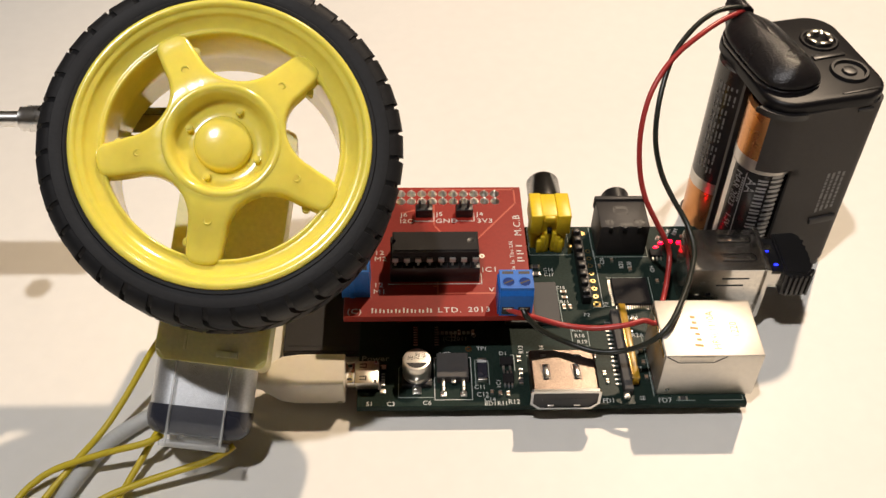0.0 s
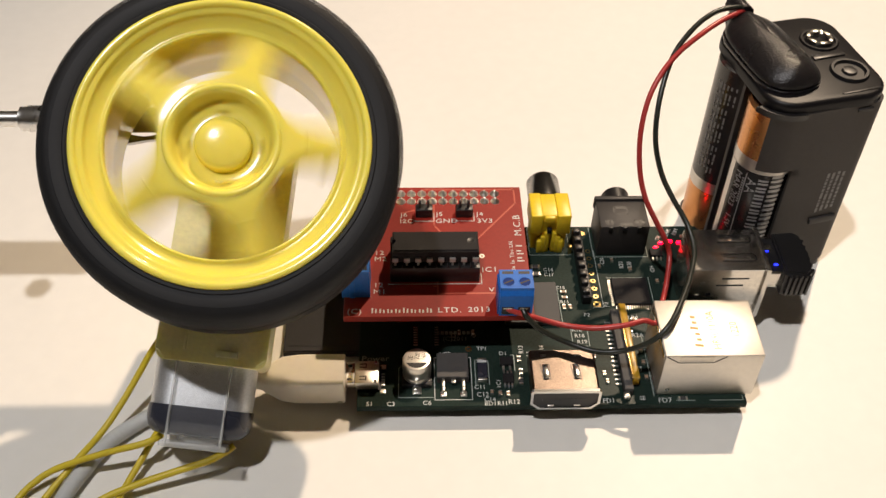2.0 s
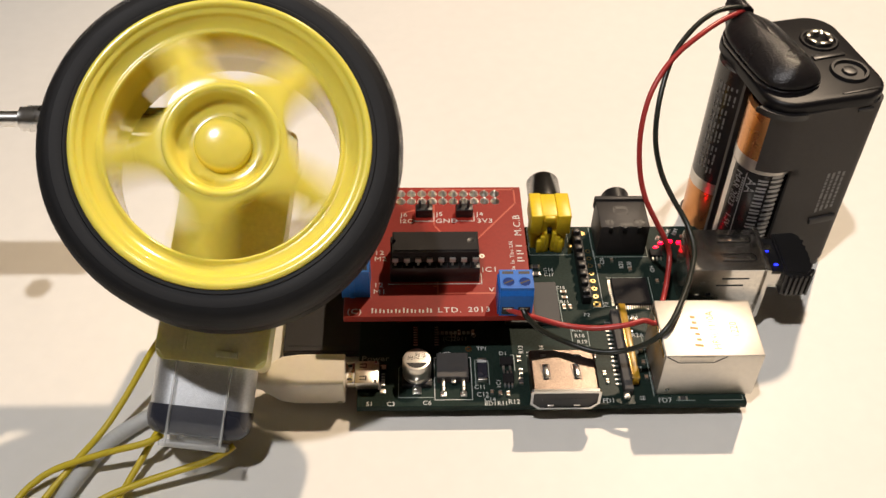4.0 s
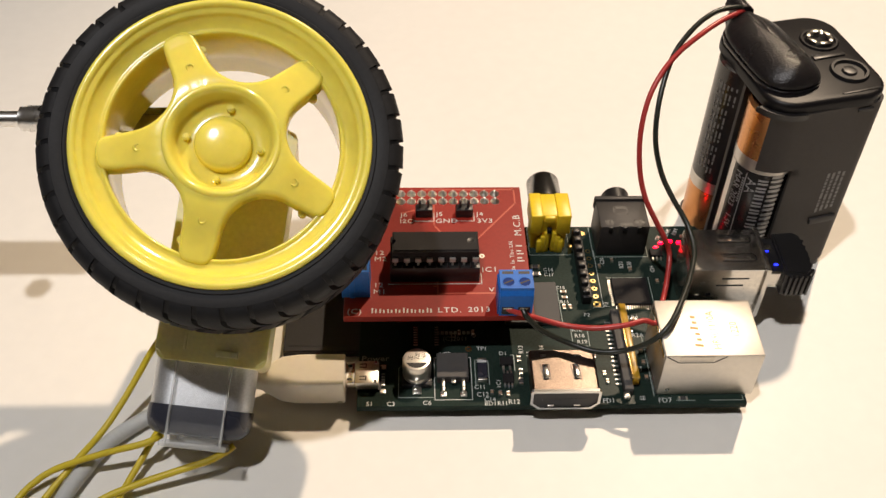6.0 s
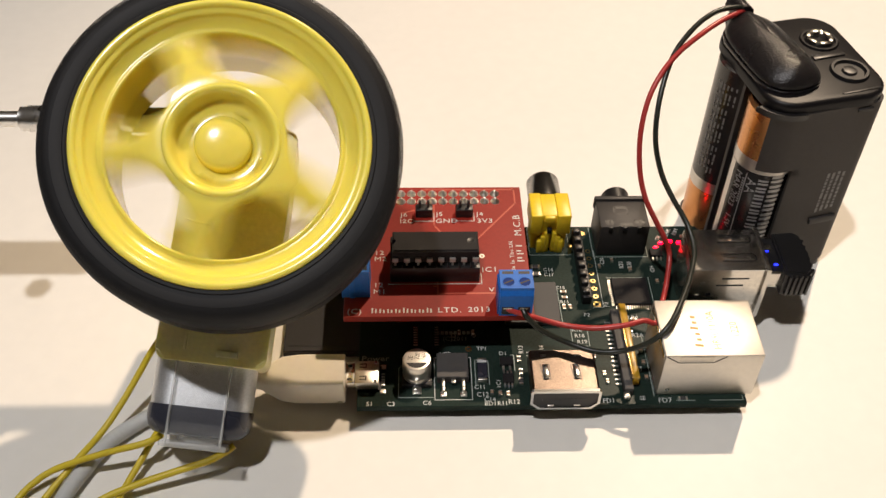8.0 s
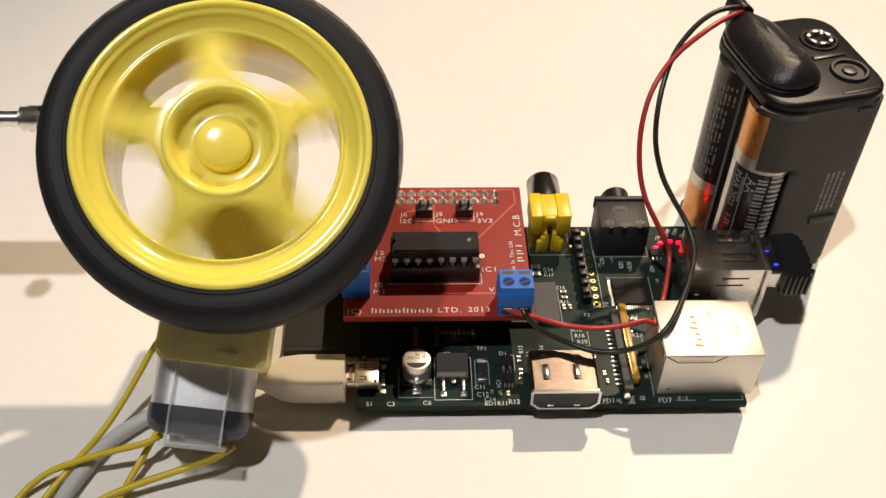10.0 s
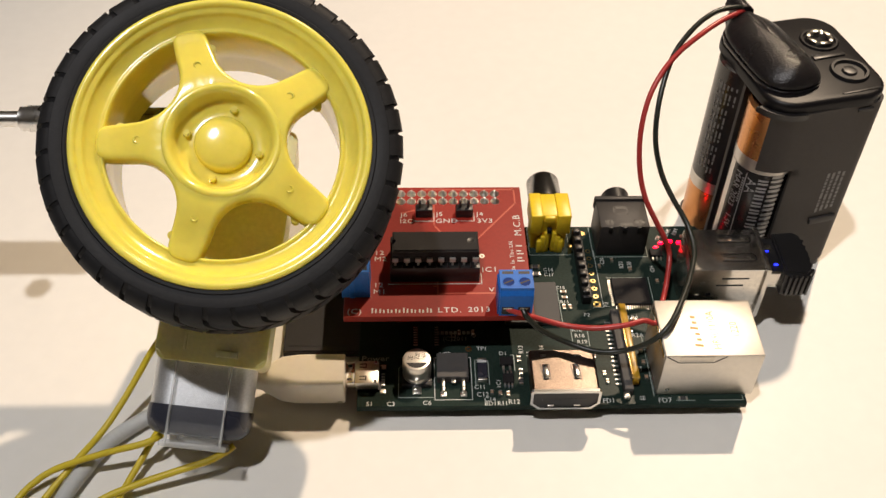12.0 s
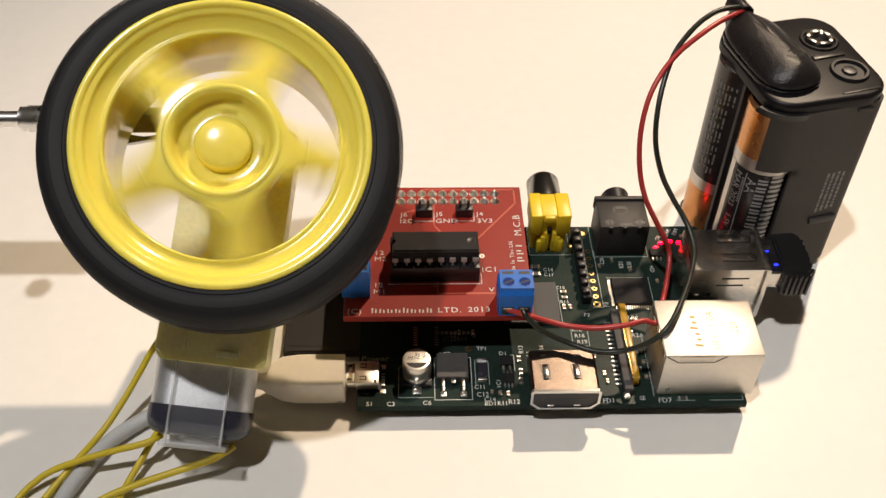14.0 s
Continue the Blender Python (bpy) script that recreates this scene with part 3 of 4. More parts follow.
def snap_lead():
    s = thing("snap_connector", "black vinyl battery snap connector with red and black leads", "connector")
    # a pillow of vinyl that narrows towards the leads
    half = [(-17.6, 2.0), (-16.0, 2.6), (-13.8, 3.6), (-11.6, 5.6), (-8.0, 7.0), (0.0, 7.3), (7.0, 7.3), (10.6, 6.6), (12.8, 4.6), (13.8, 2.0)]
    b = bmesh.new()
    layers = []
    for level, shrink in ((0.0, 0.0), (0.9, -0.05), (2.0, 0.5), (3.1, 1.7), (4.0, 3.2), (4.6, 4.8), (4.9, 6.0)):
        ring = []
        for x, h in half + [(x, -h) for x, h in half[::-1]]:
            k = max(0.12, 1 - shrink / 6.8)
            ring.append(b.verts.new((x * (1 - shrink / 18) , h * k, level * (1.0 if x > -12 else 0.8) + (0.5 if x < -12 else 0))))
        layers.append(ring)
    for lo, hi in zip(layers, layers[1:]):
        for i in range(len(lo)):
            j = (i + 1) % len(lo)
            b.faces.new((lo[i], lo[j], hi[j], hi[i]))
    b.faces.new(layers[-1])
    b.faces.new(layers[0][::-1])
    pad = part("pad", b, LEATHER, s, "grained black vinyl pad", 70, PAD)
    sub = pad.modifiers.new("soften", "SUBSURF")
    sub.levels = sub.render_levels = 2
    part("welt", outline([(x * 1.0, h * 1.03) for x, h in half] + [(x, -h * 1.03) for x, h in half[::-1]], -0.4, 0.3, 0.15), LEATHER, s, "", 40, PAD)
    part("tail", tube([(-13, 0, 3.2), (-16, 0.0, 3.2), (-18.6, 0.0, 3.0)], 2.2), LEATHER, s, "", 50, PAD)
    part("red_lead", tube([(32.5, 15.5, 18.9), (33.5, 14.7, 18.9), (37.9, 14.1, 17.6), (44.7, 13.0, 16.0), (51.1, 11.1, 17.0), (57.7, 10.8, 18.2), (62.1, 11.9, 18.4), (64.6, 12.2, 17.2), (67.5, 17.9, 13.0), (69.7, 24.4, 10.5), (71.3, 29.2, 12.0), (72.6, 35.5, 15.0), (70.9, 37.1, 19.0), (68.5, 38.6, 23.0), (65.7, 40.9, 28.0), (64.0, 43.8, 34.0), (63.6, 47.3, 41.0), (65.1, 51.9, 47.0), (67.9, 56.0, 51.0), (72.3, 60.5, 54.0), (77.7, 64.2, 56.5), (82.9, 68.2, 57.5), (87.8, 71.2, 58.0), (89.6, 72.6, 57.6), (91.0, 74.0, 57.4)], 0.62), RED_WIRE, s, "thin red insulated lead", 60)
    part("black_lead", tube([(36.0, 15.0, 18.9), (36.8, 13.6, 18.2), (39.7, 11.8, 16.0), (45.3, 10.6, 13.2), (51.3, 8.4, 12.6), (56.7, 7.7, 13.2), (62.3, 7.2, 16.4), (66.7, 9.2, 19.6), (70.7, 15.7, 21.0), (73.8, 22.7, 22.5), (75.2, 28.3, 24.0), (74.2, 33.9, 26.5), (71.2, 38.6, 30.0), (68.7, 42.8, 34.0), (67.1, 46.6, 40.0), (67.5, 51.2, 46.0), (69.6, 57.1, 51.0), (72.5, 62.0, 54.5), (77.5, 67.0, 57.5), (82.4, 70.1, 59.0), (87.7, 71.8, 59.0), (89.6, 72.6, 57.6), (91.0, 74.0, 57.4)], 0.62), BLACK_WIRE, s, "thin black insulated lead", 60)
    return s


PAD = at(92.95, 59.2, 53.9, -75)
snap_lead()


# ---- flat printing ----
def ribbon(bm, points, width, z, h=0.03):
    """A thin raised line through the points."""
    for (x0, y0), (x1, y1) in zip(points, points[1:]):
        d = Vector((x1 - x0, y1 - y0))
        n = d.length
        b = box(-width / 2, n + width / 2, -width / 2, width / 2, 0, h)
        merge(bm, b, at(x0, y0, z, math.degrees(math.atan2(d.y, d.x))))
    return bm


def ring_line(bm, x0, x1, y0, y1, width, z):
    return ribbon(bm, [(x0, y0), (x1, y0), (x1, y1), (x0, y1), (x0, y0)], width, z)


FRONT = Matrix.Rotation(radians(90), 4, "X")   # an outline in x and height, pushed along -y


def chip(name, c, x0, x1, y0, y1, h, mat=CHIP, legs=(), label=""):
    """A chip on the green board with its legs: (side, count, leg width)."""
    body = part(name, box(x0, x1, y0, y1, T + 0.12, T + h, 0.12, 1), mat, c, label)
    for side, count, wide in legs:
        for k in range(count):
            f = (k + 0.5) / count
            if side in "fb":
                x, y = x0 + (x1 - x0) * f, y0 if side == "f" else y1
                s = -1 if side == "f" else 1
                bm = box(x - wide / 2, x + wide / 2, min(y, y + s * 0.5), max(y, y + s * 0.5), T + h * 0.3, T + h * 0.45)
                box(x - wide / 2, x + wide / 2, min(y + s * 0.4, y + s * 1.1), max(y + s * 0.4, y + s * 1.1), T + 0.02, T + h * 0.4 if h < 1 else T + 0.3, bm=bm)
            else:
                x, y = x0 if side == "l" else x1, y0 + (y1 - y0) * f
                s = -1 if side == "l" else 1
                bm = box(min(x, x + s * 0.8), max(x, x + s * 0.8), y - wide / 2, y + wide / 2, T + 0.02, T + 0.25)
            part("leg", bm, SOLDER, body, "", 0)
    return body


def smd(c, x, y, long, wide, h=0.5, mat=CERAMIC, turn=0.0, name="surface_capacitor"):
    """A two-ended surface part with bright end caps."""
    body = part(name, box(-long * 0.3, long * 0.3, -wide / 2, wide / 2, 0, h), mat, c, "", 0, at(x, y, T, turn))
    for s in (-1, 1):
        part("end_cap", box(min(s * long * 0.3, s * long / 2), max(s * long * 0.3, s * long / 2), -wide / 2, wide / 2, 0, h + 0.03), SOLDER, body, "", 0, at(x, y, T, turn))


# ---- green computer board ----
def computer():
    c = thing("single_board_computer", "green single-board computer with metal ports on a white table", "circuit board")
    board = part("circuit_board", box(0, 85, 0, 56, T - 1.6, T, 0.12, 1), PCB, c, "dark green printed circuit board", 0)
    # what it stands on: card slot and soldered pins under the board
    part("card_slot", box(0.5, 17, 15.0, 42.0, 0.3, T - 1.6, 0.2), BLACK, c)
    for x, y in ((43, 3), (48, 3), (67, 6), (82, 6), (78, 34), (88 - 5, 34), (62, 53), (45, 53), (4, 52), (20, 52), (56, 30)):
        part("solder_pin", cyl(x, y, 0, T - 1.6, 0.5, 0.9, n=10), SOLDER, c)

    # ethernet port
    e = part("ethernet_port", box(65.3, 86.5, 2.4, 18.4, T, T + 13.3, 0.3), NET_SHELL, c, "bright satin metal network port")
    ztop = T + 13.3
    bm = ribbon(bmesh.new(), [(65.6, 2.55), (86.3, 2.55)], 0.2, ztop - 0.015, 0.03)
    part("seam", bm, BLACK, e, "", 0)
    bm = bmesh.new()
    for x0, z0, x1, z1 in ((65.6, -0.15, 68.3, -2.1), (68.3, -2.1, 75.8, -2.1), (75.8, -2.1, 78.4, -0.15)):
        d = math.degrees(math.atan2(z1 - z0, x1 - x0))
        merge(bm, box(0, math.hypot(x1 - x0, z1 - z0), -0.03, 0.05, -0.13, 0.13), at(x0, 2.38, ztop + z0, 0, 0, -d))
    part("flap_seam", bm, BLACK, e, "", 0)
    part("flap", box(68.4, 75.7, 2.3, 2.42, ztop - 2.0, ztop - 0.2, 0.04), BRUSHED, e)
    part("edge_lip", box(65.1, 65.3, 3.2, 17.0, ztop - 1.8, ztop - 0.1, 0.05), CHROME, e)
    part("edge_lip", box(65.05, 65.25, 3.2, 17.4, T + 0.1, T + 1.0, 0.05), CHROME, e)
    part("opening", box(86.45, 86.6, 4.6, 16.2, T + 1.8, T + 11.0), BLACK, e)
    part("peg_hole", cyl(67.5, 2.33, -0.02, 0.1, 0.55, n=16, m=at(67.5, 2.42, T + 2.0, 0, 90)), STEEL, e)
    # lettering on its top
    for x, size, text in ((77.6, 1.75, "HR901110A"), (82.2, 1.75, "1220")):
        writing("printed_legend", text, size, at(x, 4.2 if x < 80 else 7.6, ztop + 0.03, 90), INK_TAN, e, width=0.86)
    bm = bmesh.new()
    for k in range(6):
        merge(bm, box(-1.0 if k in (0, 3) else -0.3, 0.8, 0, 0.75, 0, 0.02), at(73.0 - 0.06 * k, 5.0 + 1.6 * k, ztop + 0.005, -8))
    part("printed_mark", bm, INK_TAN, e, "", 0)

    # stacked usb port
    zt = T + 16.0
    u = part("usb_port", box(75.4, 92.2, 24.9, 38.0, T, zt, 0.25), USB_STEEL, c, "stacked shiny steel usb port")
    part("flange", box(91.7, 92.8, 24.3, 38.6, T + 0.6, zt + 0.25, 0.15), STEEL, u)
    part("mouth", box(92.75, 92.95, 25.8, 37.2, zt - 6.6, zt - 1.6), BLACK, u)
    part("mouth", box(92.75, 92.95, 25.8, 37.2, T + 1.6, T + 6.6), BLACK, u)
    for y in (27.6, 33.6):      # spring tongues on the top
        bm = ribbon(bmesh.new(), [(82.4, y), (89.6, y), (90.2, y + 0.6), (90.2, y + 1.7), (89.6, y + 2.3), (82.4, y + 2.3)], 0.28, zt - 0.01, 0.03)
        part("tongue_slot", bm, BLACK, u, "", 0)
        part("tongue", box(82.8, 89.6, y + 0.4, y + 1.9, zt - 0.02, zt + 0.12, 0.05), STEEL, u)
        part("dimple", cyl(88.6, y + 1.15, zt - 0.2, zt + 0.3, 0.6, 0.3, n=14), STEEL, u)
    for z0, x0 in ((12.9, 82.2), (10.7, 81.2)):   # slots in the side
        part("side_slot", box(x0, x0 + 6.2, 24.84, 24.95, T + z0, T + z0 + 0.45), BLACK, u)
    part("side_slot", box(79.4, 80.5, 24.84, 24.95, T + 7.6, T + 8.4), BLACK, u)
    for x, z in ((78.0, 11.6), (77.2, 7.6)):
        part("dimple", cyl(0, 0, -0.05, 0.12, 0.65, 0.45, n=14, m=at(x, 24.9, T + z, 0, 90)), CHROME, u)
    part("corner_lip", box(75.2, 92.2, 24.75, 24.95, zt - 0.3, zt + 0.05, 0.05), CHROME, u)

    # video port: a bent shell with a bevelled mouth
    pr = [(37.5, 2.2), (37.5, 5.9), (38.0, 6.2), (51.4, 6.2), (51.9, 5.9), (51.9, 2.2), (50.2, 0.5), (39.2, 0.5)]
    bm = outline([(x, z + T) for x, z in pr], 0, 10.9)
    h = part("hdmi_port", bm, HDMI_SHELL, c, "shiny steel video port", 30, at(0, 10.2, 0) @ FRONT)
    k = 0.3
    lip = [(37.2, 2.1), (37.2, 6.1), (37.7, 6.5), (51.7, 6.5), (52.2, 6.1), (52.2, 2.1), (50.4, 0.2), (39.0, 0.2)]
    inn = [(37.75, 2.3), (37.75, 5.6), (38.0, 5.8), (51.4, 5.8), (51.65, 5.6), (51.65, 2.3), (50.0, 0.75), (39.4, 0.75)]
    b = bmesh.new()
    rings = [[b.verts.new((x, y, z + T)) for x, z in prof] for prof, y in ((lip, -0.6), (lip, -1.25), (inn, -1.25), (inn, 0.0))]
    for lo, hi in zip(rings, rings[1:]):
        for i in range(8):
            b.faces.new((lo[i], lo[(i + 1) % 8], hi[(i + 1) % 8], hi[i]))
    part("mouth_rim", b, CHROME, h, "", 0)
    part("mouth", outline([(x, z + T) for x, z in inn], 0, 0.2), BLACK, h, "dark port opening", 0, at(0, -0.75, 0) @ FRONT)
    part("contact_tongue", box(39.8, 49.6, -1.0, -0.75, T + 2.6, T + 3.5), BLACK, h)
    # glints inside the mouth, put in as small bright bars
    for x in (41.0, 46.7):
        part("contact_glint", box(x, x + 1.4, -1.15, -0.9, T + 1.1, T + 1.5, 0.1), SOLDER, h)
    for x in (40.6, 47.2):
        bm = ribbon(bmesh.new(), [(x - 0.9, 6.2), (x - 0.5, 2.3), (x + 1.0, 2.3), (x + 1.0, 6.2)], 0.22, T + 6.2, 0.03)
        part("spring_slot", bm, BLACK, h, "", 0)
        part("spring", box(x - 0.45, x + 0.75, 2.5, 6.3, T + 6.15, T + 6.45, 0.1), CHROME, h)
        part("spring_tip", box(x - 0.3, x + 0.6, 2.2, 2.8, T + 6.2, T + 6.5, 0.1), BLACK, h)
    for x in (39.8, 47.3):
        part("dimple", box(x, x + 1.5, 8.4, 9.0, T + 6.15, T + 6.32, 0.08), CHROME, h)

    # yellow video jack
    bm = box(41.0, 50.8, 47.6, 55.6, T + 6.0, T + 11.7, 0.35)
    r = part("video_jack", bm, YELLOW_JACK, c, "yellow composite video jack with metal barrel")
    for x0, x1 in ((41.0, 43.9), (47.4, 50.8)):
        part("cheek", box(x0, x1, 46.8, 55.4, T + 6.2, T + 12.2, 0.35), YELLOW_JACK, r)
    part("skirt", box(41.6, 50.2, 48.2, 55.6, T, T + 6.6, 0.3), YELLOW_JACK, r)
    for x, y, h1 in ((43.6, 47.4, 2.6), (45.3, 47.8, 5.0), (47.1, 47.8, 5.0), (48.8, 47.4, 2.6), (44.4, 47.6, 3.8), (48.0, 47.6, 3.8)):
        part("foot", box(x - 0.65, x + 0.65, y - 0.9, y + 1.2, T, T + h1 + 1.4, 0.25), YELLOW_JACK, r)
    part("latch", box(44.4, 47.0, 46.9, 48.6, T + 9.8, T + 11.5, 0.3), YELLOW_JACK, r)
    # black block standing in for the shade of a notch
    part("notch_shade", box(45.2, 46.3, 46.6, 47.4, T + 6.5, T + 8.0, 0.1), BLACK, r)
    bm = lathe([(0, 0), (4.15, 0), (4.15, 8.3), (3.9, 8.7), (3.2, 8.7), (3.2, 4.5), (0, 4.5)], 40)
    part("barrel", bm, BARREL, r, "dark mirror-bright metal barrel", 35, at(45.6, 55.6, T + 7.6, 0, -90))
    part("solder_tab", box(50.9, 51.8, 46.0, 47.2, T, T + 2.4, 0.3), GOLD, r)
    part("solder_tab", box(39.9, 40.8, 47.0, 48.0, T, T + 1.6, 0.3), SOLDER, r)

    # black headphone jack
    a = part("audio_jack", box(57.9, 70.0, 45.6, 56.0, T, T + 9.7, 0.3), JACK, c, "black plastic headphone jack")
    part("back_ridge", box(57.6, 70.3, 54.9, 56.2, T + 7.0, T + 10.45, 0.3), JACK, a)
    part("barrel", lathe([(0, 0), (3.5, 0), (3.5, 3.4), (3.1, 3.8), (1.8, 3.8), (1.8, 1.0), (0, 1.0)], 36), BLACK, a, "", 35, at(63.6, 56.0, T + 7.0, 0, -90))
    # recesses in the top, drawn as flat black lines for their shade
    for bx in ((62.0, 65.2, 50.4, 53.0), (59.4, 61.4, 46.6, 48.0), (66.6, 68.8, 46.6, 48.0), (62.6, 65.8, 45.9, 46.9)):
        bm = ring_line(bmesh.new(), *bx, 0.28, T + 9.68)
        part("recess_shade", bm, BLACK, a, "", 0)
    for x in (60.4, 63.9, 67.4):
        part("front_rib", box(x - 0.5, x + 0.5, 45.35, 45.7, T + 8.2, T + 9.6, 0.1), BLACK, a)

    # more recess shade, as thin black plates
    for x0, x1, y0, y1 in ((62.3, 64.9, 52.0, 52.8), (59.6, 60.3, 46.8, 47.8), (60.6, 61.2, 46.8, 47.8), (66.8, 67.5, 46.8, 47.8), (67.9, 68.6, 46.8, 47.8), (62.9, 65.5, 46.1, 46.7)):
        part("recess_shade", box(x0, x1, y0, y1, T + 9.65, T + 9.72), BLACK, a, "", 0)

    # black pin header beside a row of bare gold holes
    p = part("pin_header", box(52.4, 54.6, 29.2, 52.6, T, T + 2.5, 0.15), BLACK, c, "black pin header")
    for k in range(8):
        part("pin_block", box(52.3, 54.1, 29.8 + 2.9 * k, 31.6 + 2.9 * k, T + 2.2, T + 3.8, 0.35), BLACK, p)
    for k in range(8):
        y = 29.2 + 2.54 * k
        if k == 0:
            bm = ring_line(bmesh.new(), 55.3, 56.7, y - 0.7, y + 0.7, 0.42, T)
        else:
            bm = lathe([(0.42, 0.0), (0.36, 0.05), (0.64, 0.05), (0.64, 0.0)], 20)
            bm.transform(at(56.0, y, T))
        part("gold_hole", bm, GOLD, c, "", 0)
    part("gold_hole", lathe([(0, 0.04), (0.75, 0.04), (0.75, 0)], 18), GOLD, c, "", 0, at(55.4, 53.4, T))
    part("gold_pad", box(53.2, 54.9, 22.0, 22.7, T, T + 0.05, 0.02), GOLD, c)

    # chips
    chip("processor", c, 33.6, 46.6, 22.6, 35.4, 1.3, GREY_CHIP, label="dark grey square processor")
    chip("network_chip", c, 60.2, 68.8, 28.5, 37.0, 1.0, CHIP, (("f", 16, 0.22), ("l", 14, 0.22)), "black square network chip")
    chip("regulator", c, 17.4, 24.4, 6.2, 13.0, 2.3, REGULATOR, (), "dark grey power regulator")
    for x in (18.8, 23.2):
        bm = box(x - 0.32, x + 0.32, 4.2, 6.3, T + 1.1, T + 1.5, 0.1)
        box(x - 0.32, x + 0.32, 3.2, 4.5, T + 0.02, T + 1.3, 0.15, bm=bm)
        box(x - 0.7, x + 0.7, 2.4, 3.8, T, T + 0.35, 0.12, bm=bm)
        part("regulator_leg", bm, SOLDER, c)
    part("regulator_leg", box(20.6, 21.5, 5.3, 6.3, T + 1.1, T + 1.5, 0.1), SOLDER, c)
    chip("diode", c, 31.6, 34.6, 10.6, 12.8, 1.1, CHIP, (("f", 2, 0.5),))
    chip("small_chip", c, 32.0, 34.4, 5.8, 8.2, 0.9, CHIP, (("f", 3, 0.35), ("b", 3, 0.35)))
    chip("small_chip", c, 71.4, 74.4, 44.6, 47.2, 0.9, CHIP, (("f", 3, 0.4),))
    t = chip("tantalum_capacitor", c, 26.4, 28.6, 6.6, 11.6, 1.6, NAVY)
    part("end_cap", box(26.5, 28.5, 6.1, 6.7, T, T + 1.3, 0.1), SOLDER, t)
    part("end_cap", box(26.5, 28.5, 11.5, 12.1, T, T + 1.5, 0.1), SOLDER, t)
    part("polarity_band", box(26.45, 28.55, 10.7, 11.3, T + 1.58, T + 1.62), INK, t)

    # round capacitor on its black foot
    k = part("round_capacitor", lathe([(0, 1.0), (3.1, 1.0), (3.15, 1.3), (3.15, 1.9), (2.95, 2.2), (3.15, 2.5), (3.15, 5.7), (2.95, 6.1), (2.6, 6.15), (0, 6.15)], 48, None),
             ALU, c, "silver aluminium can capacitor", 35, at(13.0, 8.2, T))
    part("foot", outline([(9.7, 5.2), (10.0, 4.9), (16.0, 4.9), (16.3, 5.2), (16.3, 10.4), (15.2, 11.5), (10.8, 11.5), (9.7, 10.4)], T, T + 1.2, 0.15), BLACK, k)
    part("solder_foot", box(12.0, 14.0, 3.1, 5.0, T, T + 0.5, 0.2), SOLDER, k)
    seg = [(2.5 * math.cos(radians(a)), 2.5 * math.sin(radians(a))) for a in range(205, 336, 10)]
    part("black_mark", outline(seg, 6.15, 6.17), BLACK, k, "", 0, at(13.0, 8.2, T))
    for dx, text in ((-1.3, "2E"), (0.15, "220"), (1.6, "16H")):
        writing("printed_legend", text, 1.05, at(13.0 + dx + 0.3, 7.7 + (0.6 if dx == 0.15 else 0.4) - 0.35, T + 6.16, 82), BLACK, k, width=0.85)

    # power socket
    m = part("power_socket", box(-0.6, 4.7, 4.4, 10.6, T + 0.2, T + 2.7, 0.3), BRUSHED, c, "small metal power socket")
    part("base", box(0.0, 5.2, 4.2, 10.8, T, T + 0.5), BLACK, m)
    for y in (5.4, 8.8):
        bm = ribbon(bmesh.new(), [(0.6, y), (1.9, y - 0.1), (1.9, y + 0.9), (0.6, y + 0.8)], 0.25, T + 2.7)
        part("spring_slot", bm, BLACK, m, "", 0)
    for y in (4.9, 10.0):
        part("dimple", cyl(4.0, y, T + 2.5, T + 2.85, 0.5, 0.3, n=12), CHROME, m)
    for kk in range(5):
        part("leg", box(4.7, 6.0, 5.6 + 0.75 * kk, 5.95 + 0.75 * kk, T, T + 0.35, 0.05), SOLDER, m)
    for y in (3.4, 10.2):
        part("solder_foot", box(4.9, 6.2, y, y + 1.2, T, T + 0.3, 0.1), SOLDER, m)

    # flat cable connectors
    f = part("camera_connector", box(58.2, 60.2, 2.4, 25.6, T, T + 2.4, 0.2), REGULATOR, c, "flat cable connector with amber latch")
    part("latch", box(60.2, 61.8, 4.6, 26.6, T + 0.6, T + 3.3, 0.25), AMBER, f, "amber plastic latch")
    part("latch_edge", box(60.0, 60.35, 4.6, 26.2, T + 3.0, T + 3.4, 0.1), GOLD, f)
    for kk in range(15):
        part("leg", box(56.9, 58.2, 5.2 + 1.27 * kk, 5.6 + 1.27 * kk, T, T + 0.3), PIN, f)
    part("solder_foot", box(58.0, 59.4, 1.0, 2.4, T, T + 1.4, 0.2), SOLDER, f)

